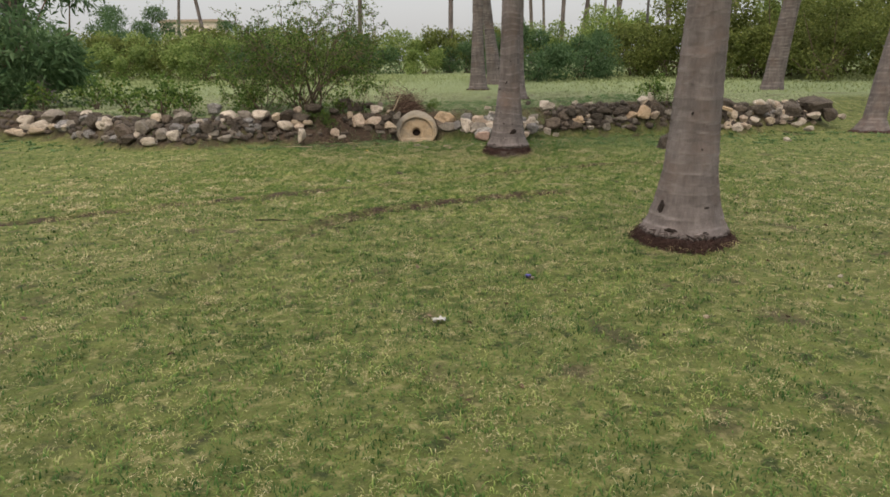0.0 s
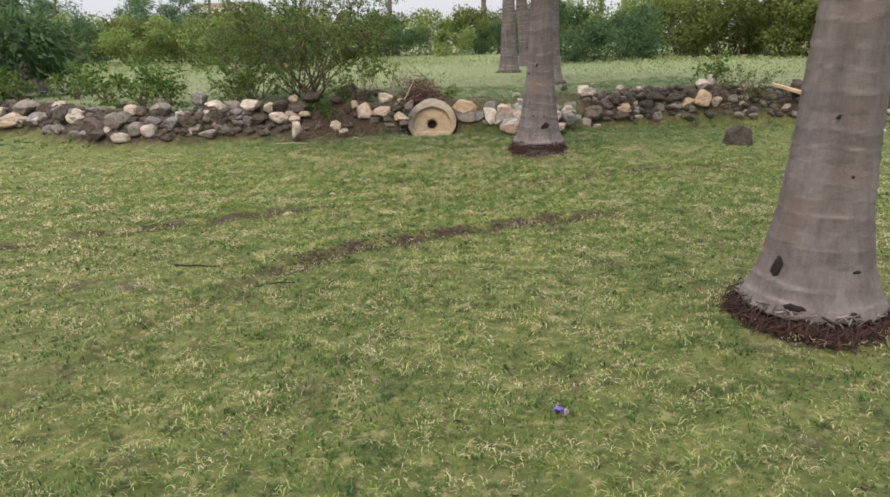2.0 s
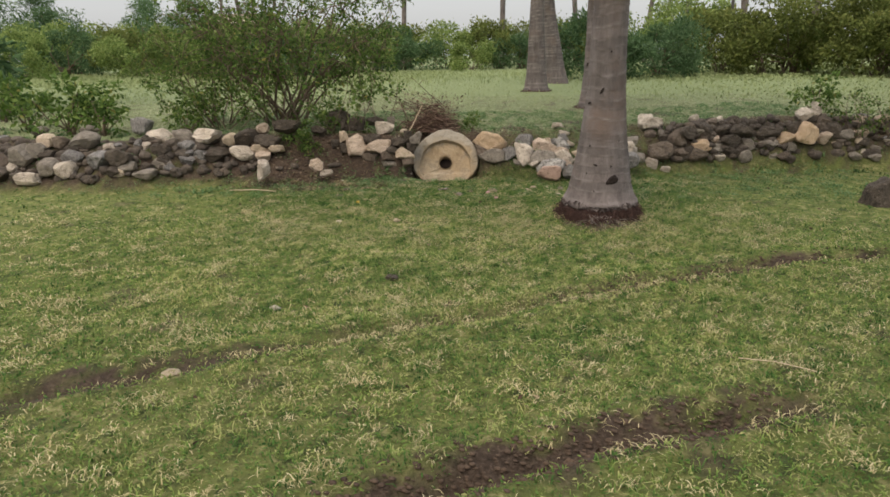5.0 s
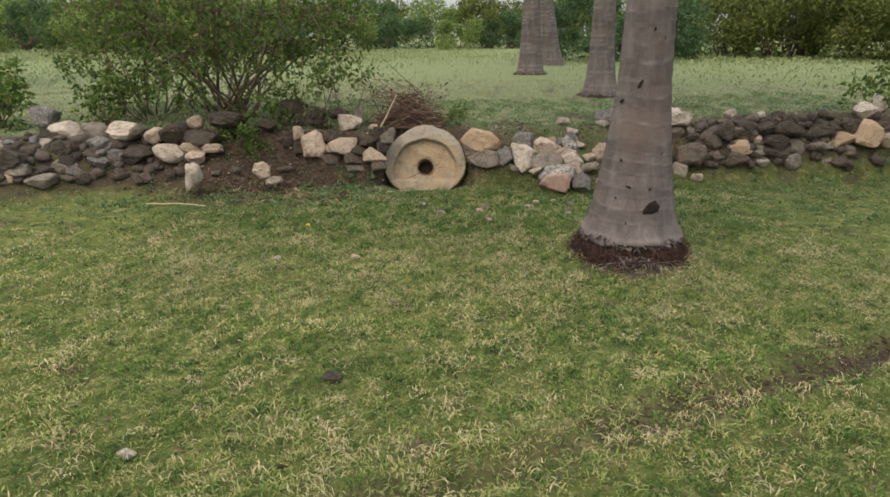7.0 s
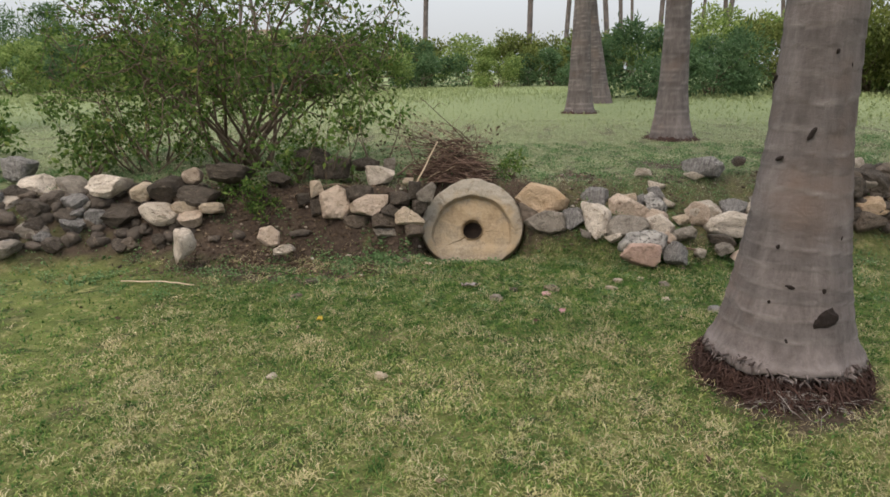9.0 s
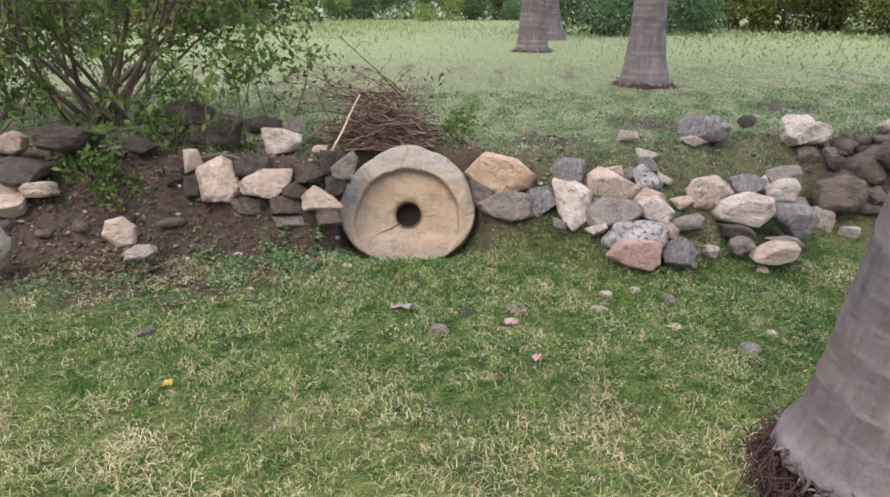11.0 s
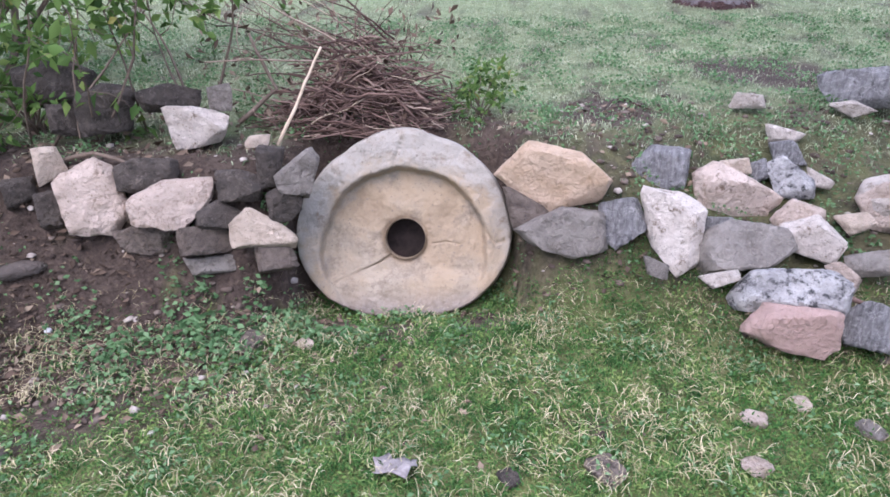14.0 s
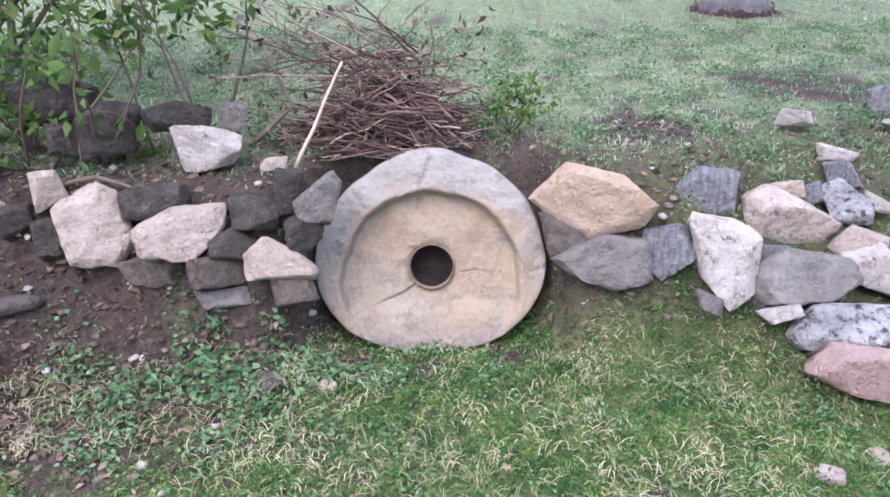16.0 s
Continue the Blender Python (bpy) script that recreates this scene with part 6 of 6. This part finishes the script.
def brush_pile():
    r = np.random.default_rng(55)
    cx, cy = -0.88, 13.16
    z0 = float(height(cx, cy))
    e = new("brushwood_pile")
    e.location = (cx, cy, z0)
    tagged(e, "heap of tangled dry brown twigs on the wall top", "brushwood")
    small = []
    for i in range(760):
        a = r.uniform(0, math.tau)
        q = math.sqrt(r.random())
        x, y = q * math.cos(a) * 0.31, q * math.sin(a) * 0.22
        top = 0.37 * (1 - q ** 1.5) * (1 if x > -0.1 else 0.75)
        # most lie flat, across the heap or down its sides
        head = np.array([r.choice((-1, 1)) * r.uniform(0.5, 1.0), r.normal() * 0.45, r.normal() * 0.16 - 0.5 * abs(x)])
        if r.random() < 0.25:
            head = np.array([math.cos(a), math.sin(a), r.uniform(-0.7, 0.1)])
        size = r.uniform(0.1, 0.4)
        p = np.array([x, y, r.uniform(0.15, 1.0) * top + 0.01])
        ln = wander(p - head * size * 0.45, head, size, 6, 0.2, -0.02)
        ln[:, 2] = np.maximum(ln[:, 2], 0.004)
        ln[:, 1] = np.maximum(ln[:, 1], -0.26 + 0.1 * r.random())
        w = r.uniform(0.0016, 0.0042)
        if i % 12 == 0:
            w *= 1.6
            link_mesh("twig", tubes("twig", [(ln, np.linspace(w, w * 0.6, 7))], 6), M_TWIG, e)
        else:
            small.append((ln, np.linspace(w, w * 0.5, 7)))
    # long limbs sloping up out of the heap towards the shrub, with side twigs
    for i in range(16):
        p = np.array([r.uniform(-0.15, 0.2), r.uniform(-0.1, 0.2), r.uniform(0.18, 0.3)])
        ln = wander(p, (-1.0, r.normal() * 0.3, r.uniform(0.1, 0.9)), r.uniform(0.3, 0.75), 8, 0.12, -0.01)
        w = r.uniform(0.002, 0.005)
        small.append((ln, np.linspace(w, w * 0.4, 9)))
        for _ in range(4):
            k = int(r.integers(2, 8))
            small.append((wander(ln[k], ln[k] - ln[k - 1] + r.normal(size=3) * 0.06, r.uniform(0.08, 0.25), 5, 0.25, 0.0), np.linspace(w * 0.45, w * 0.2, 6)))
    for i in range(46):
        p = np.array([r.uniform(-0.25, 0.2), r.uniform(0.0, 0.25), 0.22])
        small.append((wander(p, (r.normal() * 0.5, r.normal() * 0.3, 1.0), r.uniform(0.06, 0.2), 5, 0.2, -0.03), np.linspace(0.002, 0.0008, 6)))
    link_mesh("twig_tangle", tubes("twig_tangle", small, 4), M_TWIG, e)["kind"] = "stuff"
    n = 260
    pos = np.stack([r.uniform(-0.6, 0.4, n), r.uniform(-0.2, 0.3, n), r.uniform(0.05, 0.45, n)], 1)
    link_mesh("withered_leaves", leaves("withered_leaves", pos, r.normal(size=(n, 3)) + (0, 0, -0.6), r.uniform(0.02, 0.05, n), 0.45, r.random(n)), M_DEAD, e, "shrivelled brown leaves")
    return e


brush_pile()


def stick(points, r0, r1, material, label):
    pts = np.array(points, float)
    t = np.linspace(0, 1, 9)
    u = np.linspace(0, 1, len(pts))
    ln = np.stack([np.interp(t, u, pts[:, c]) for c in range(3)], 1)
    ln[1:-1] += rng.normal(size=(7, 3)) * 0.0015
    ob = link_mesh("stick", tubes("stick", [(ln, np.linspace(r0, r1, 9))], 7), material)
    return tagged(ob, label, "stick")


stick([(-1.13, 12.83, 0.4), (-1.05, 12.9, 0.56), (-0.97, 12.95, 0.72)], 0.007, 0.0045, M_STICK, "pale dry stick propped against the twig heap")
stick([(-1.95, 12.72, 0.36), (-1.75, 12.7, 0.42), (-1.6, 12.66, 0.4), (-1.5, 12.63, 0.36)], 0.009, 0.005, M_STEM, "crooked dead branch lying over wall stones")
stick([(-1.3, 12.95, 0.45), (-1.16, 13.0, 0.56), (-1.25, 13.05, 0.75)], 0.01, 0.005, M_STEM, "dark broken twig by the heap")
stick([(0.62, 12.3, 0.13), (0.75, 12.3, 0.07), (0.93, 12.28, 0.04)], 0.009, 0.005, M_TWIG, "orange-brown stick among the stones")
stick([(-2.9, 11.62, -0.06), (-2.6, 11.6, -0.05), (-2.38, 11.58, -0.06)], 0.005, 0.004, M_STICK, "thin dead stick on the grass")
stick([(1.02, 7.52, 0.0), (1.16, 7.49, 0.0), (1.3, 7.4, 0.0)], 0.0022, 0.0018, M_STICK, "thin straw stalk on the lawn")
stick([(-1.75, 5.85, 0.0), (-1.6, 5.8, 0.01), (-1.45, 5.83, 0.0)], 0.006, 0.004, M_SCAR, "dark thin stick lying in turf")
stick([(-1.1, 5.45, 0.0), (-0.97, 5.5, 0.01), (-0.9, 5.52, 0.0)], 0.005, 0.003, M_SCAR, "dark short stick lying in turf")


plank = bmesh.new()
bmesh.ops.create_cube(plank, size=1)
bmesh.ops.subdivide_edges(plank, edges=plank.edges[:], cuts=3, use_grid_fill=True)
for v in plank.verts:
    v.co = Vector((v.co.x * 0.62, v.co.y * 0.09, v.co.z * (0.045 + 0.02 * v.co.x)))
    v.co += 0.006 * noise.noise_vector(v.co * 9)
plank_mesh = bpy.data.meshes.new("plank")
plank.to_mesh(plank_mesh)
plank.free()
plank_ob = link_mesh("plank", plank_mesh, ROCK["orange"])
plank_ob.matrix_world = pose(4.98, 13.25, 0.44, 12, 17, -6)
tagged(plank_ob, "rust-orange broken slab lying across the rubble", "slab")
leafy_plant("dead_weed", 4.35, 13.35, "withered brown weed clump on the wall end", 16, 1.2, 0.55, 4, 2, 0.04, 1, 97, 0.006)


def pebble(kind, x, y, s, flat=0.6):
    me = rock_variant(kind, False)
    ob = new("pebble", me)
    ob.matrix_world = pose(x, y, float(height(x, y)) + s * flat * 0.25, 0, 0, random.uniform(0, 360)) @ Matrix.Diagonal((s * 1.25, s, s * flat, 1))
    return tagged(ob, ROCK_WORDS[kind].replace("block", "pebble").replace("stone", "pebble") + " on the lawn", "pebble", "loose pebbles on the lawn")


for k, x, y, s in (("rose", 0.26, 11.8, 0.06), ("white", 0.56, 11.67, 0.05), ("cream", 0.48, 12.05, 0.05), ("rose", 0.32, 11.98, 0.06), ("brown", -0.11, 11.79, 0.08), ("grey", -0.45, 11.57, 0.07), ("dark", -0.35, 11.76, 0.05),
                   ("dark", -1.67, 11.78, 0.08), ("brown", -1.68, 11.5, 0.06), ("white", 1.18, 12.3, 0.06), ("brown", -1.15, 12.3, 0.09), ("cream", -0.98, 12.33, 0.05), ("white", -3.08, 7.49, 0.06), ("white", -1.28, 8.22, 0.05), ("white", 0.46, 4.12, 0.035), ("cream", 2.2, 3.9, 0.03),
                   ("grey", 0.62, 11.95, 0.06), ("white", 0.95, 11.6, 0.05), ("slate", 0.8, 11.45, 0.07), ("white", 2.4, 4.15, 0.03), ("cream", 1.31, 3.44, 0.03), ("cream", -1.46, 7.33, 0.07), ("white", -1.42, 10.37, 0.04), ("cream", -0.93, 10.42, 0.05), ("dark", -0.71, 8.79, 0.07)):
    pebble(k, x, y, s)


def scrap(x, y, w, material, label):
    V, F = [], []
    n = 6
    for i in range(n):
        for j in range(n):
            u, v = i / (n - 1) - 0.5, j / (n - 1) - 0.5
            V.append((u * w * (1 + 0.35 * noise.noise(Vector((v * 3.5, x, 2)))), v * w * 0.75 * (1 + 0.35 * noise.noise(Vector((u * 3.5, y, 5)))), 0.012 + 0.028 * noise.noise(Vector((u * 5, v * 5, x)))))
    for i in range(n - 1):
        for j in range(n - 1):
            a = i * n + j
            F.append((a, a + n, a + n + 1, a + 1))
    ob = link_mesh("scrap", quick_mesh("scrap", V, F), material)
    sm = ob.modifiers.new("thick", "SOLIDIFY")
    sm.thickness = 0.002
    ob.matrix_world = pose(x, y, float(height(x, y)) + 0.014, 8, 5, random.uniform(0, 180))
    return tagged(ob, label, "litter")


scrap(-0.1, 3.35, 0.065, M_PAPER, "crumpled white paper scrap on the lawn")
scrap(-0.63, 11.77, 0.1, M_ASH, "crumpled thin white plastic on the lawn")
scrap(-0.15, 11.65, 0.05, M_PINK, "crumpled pink wrapper on the lawn")
scrap(-0.07, 11.31, 0.035, M_PINK, "small faded pink wrapper on the lawn")
scrap(0.44, 4.10, 0.035, M_BLUE, "small torn blue plastic scrap on the lawn")
scrap(-1.40, 11.06, 0.028, M_YELLOW, "fallen yellow leaf on the lawn")
cap = link_mesh("bottle_cap", tubes("bottle_cap", [(np.array([(0, 0, 0), (0, -0.003, 0.006), (0, -0.006, 0.012)]), [0.012, 0.012, 0.01])], 18), M_PAPER)
cap.location = (-1.85, 12.38, float(height(-1.85, 12.38)) + 0.012)
tagged(cap, "round white bottle cap on the soil bank", "bottle cap")


# ---- far things ----
def far_house():
    e = new("house")
    e.location = (-46, 128, float(height(-46, 128)))
    tagged(e, "far pale plastered low house behind bushes", "house")

    def box(name, x0, x1, y0, y1, z0, z1, material):
        v = [(x, y, z) for z in (z0, z1) for y in (y0, y1) for x in (x0, x1)]
        f = [(0, 2, 3, 1), (4, 5, 7, 6), (0, 1, 5, 4), (2, 6, 7, 3), (0, 4, 6, 2), (1, 3, 7, 5)]
        return link_mesh(name, quick_mesh(name, v, f, False), material, e)

    box("wall", -5, 5, -3, 3, 0, 7.4, M_WALLFAR)
    box("roof", -5.4, 5.4, -3.4, 3.4, 7.4, 7.8, M_ROOFFAR)
    for x in (-3, 0, 3):
        box("window", x - 0.5, x + 0.5, -3.06, -2.95, 5, 6.3, M_POLE)


far_house()
for i, (x, y, t, lean) in enumerate(((2.6, 62, 11, 0.4), (5.5, 58, 10, -0.6), (9.5, 62, 11, 0.2), (11.8, 66, 12, 1.0), (8.2, 72, 11, -0.4), (13.5, 60, 10, 0.7), (16, 68, 12, -0.5), (19, 64, 11, 0.5), (22, 72, 12, -0.8), (15, 80, 12, 0.2), (25, 66, 11, 0.9), (29, 74, 12, 0.1), (18, 86, 12, 0.4), (12, 92, 12, -0.3),
                                     (-24, 70, 11, -1.0), (-7.5, 58, 9, 0.2), (-0.1, 54, 10, 0.1), (-34, 88, 11, 0.7))):
    palm(x, y, [(0, 0.34), (0.6, 0.24), (2, 0.18), (12, 0.15)], (lean, 0.0, lean * 0.6), t, False, 20 + i, 0, 0.05, "distant slender palm in the grove")
pole = link_mesh("pole", tubes("pole", [(np.array([(0, 0, 0), (0, 0, 3), (0.02, 0, 7)]), [0.09, 0.08, 0.07])], 8), M_POLE)
pole.location = (11.0, 40.5, float(height(11.0, 40.5)) - 0.05)
tagged(pole, "thin dark upright pole beyond the bushes", "pole")
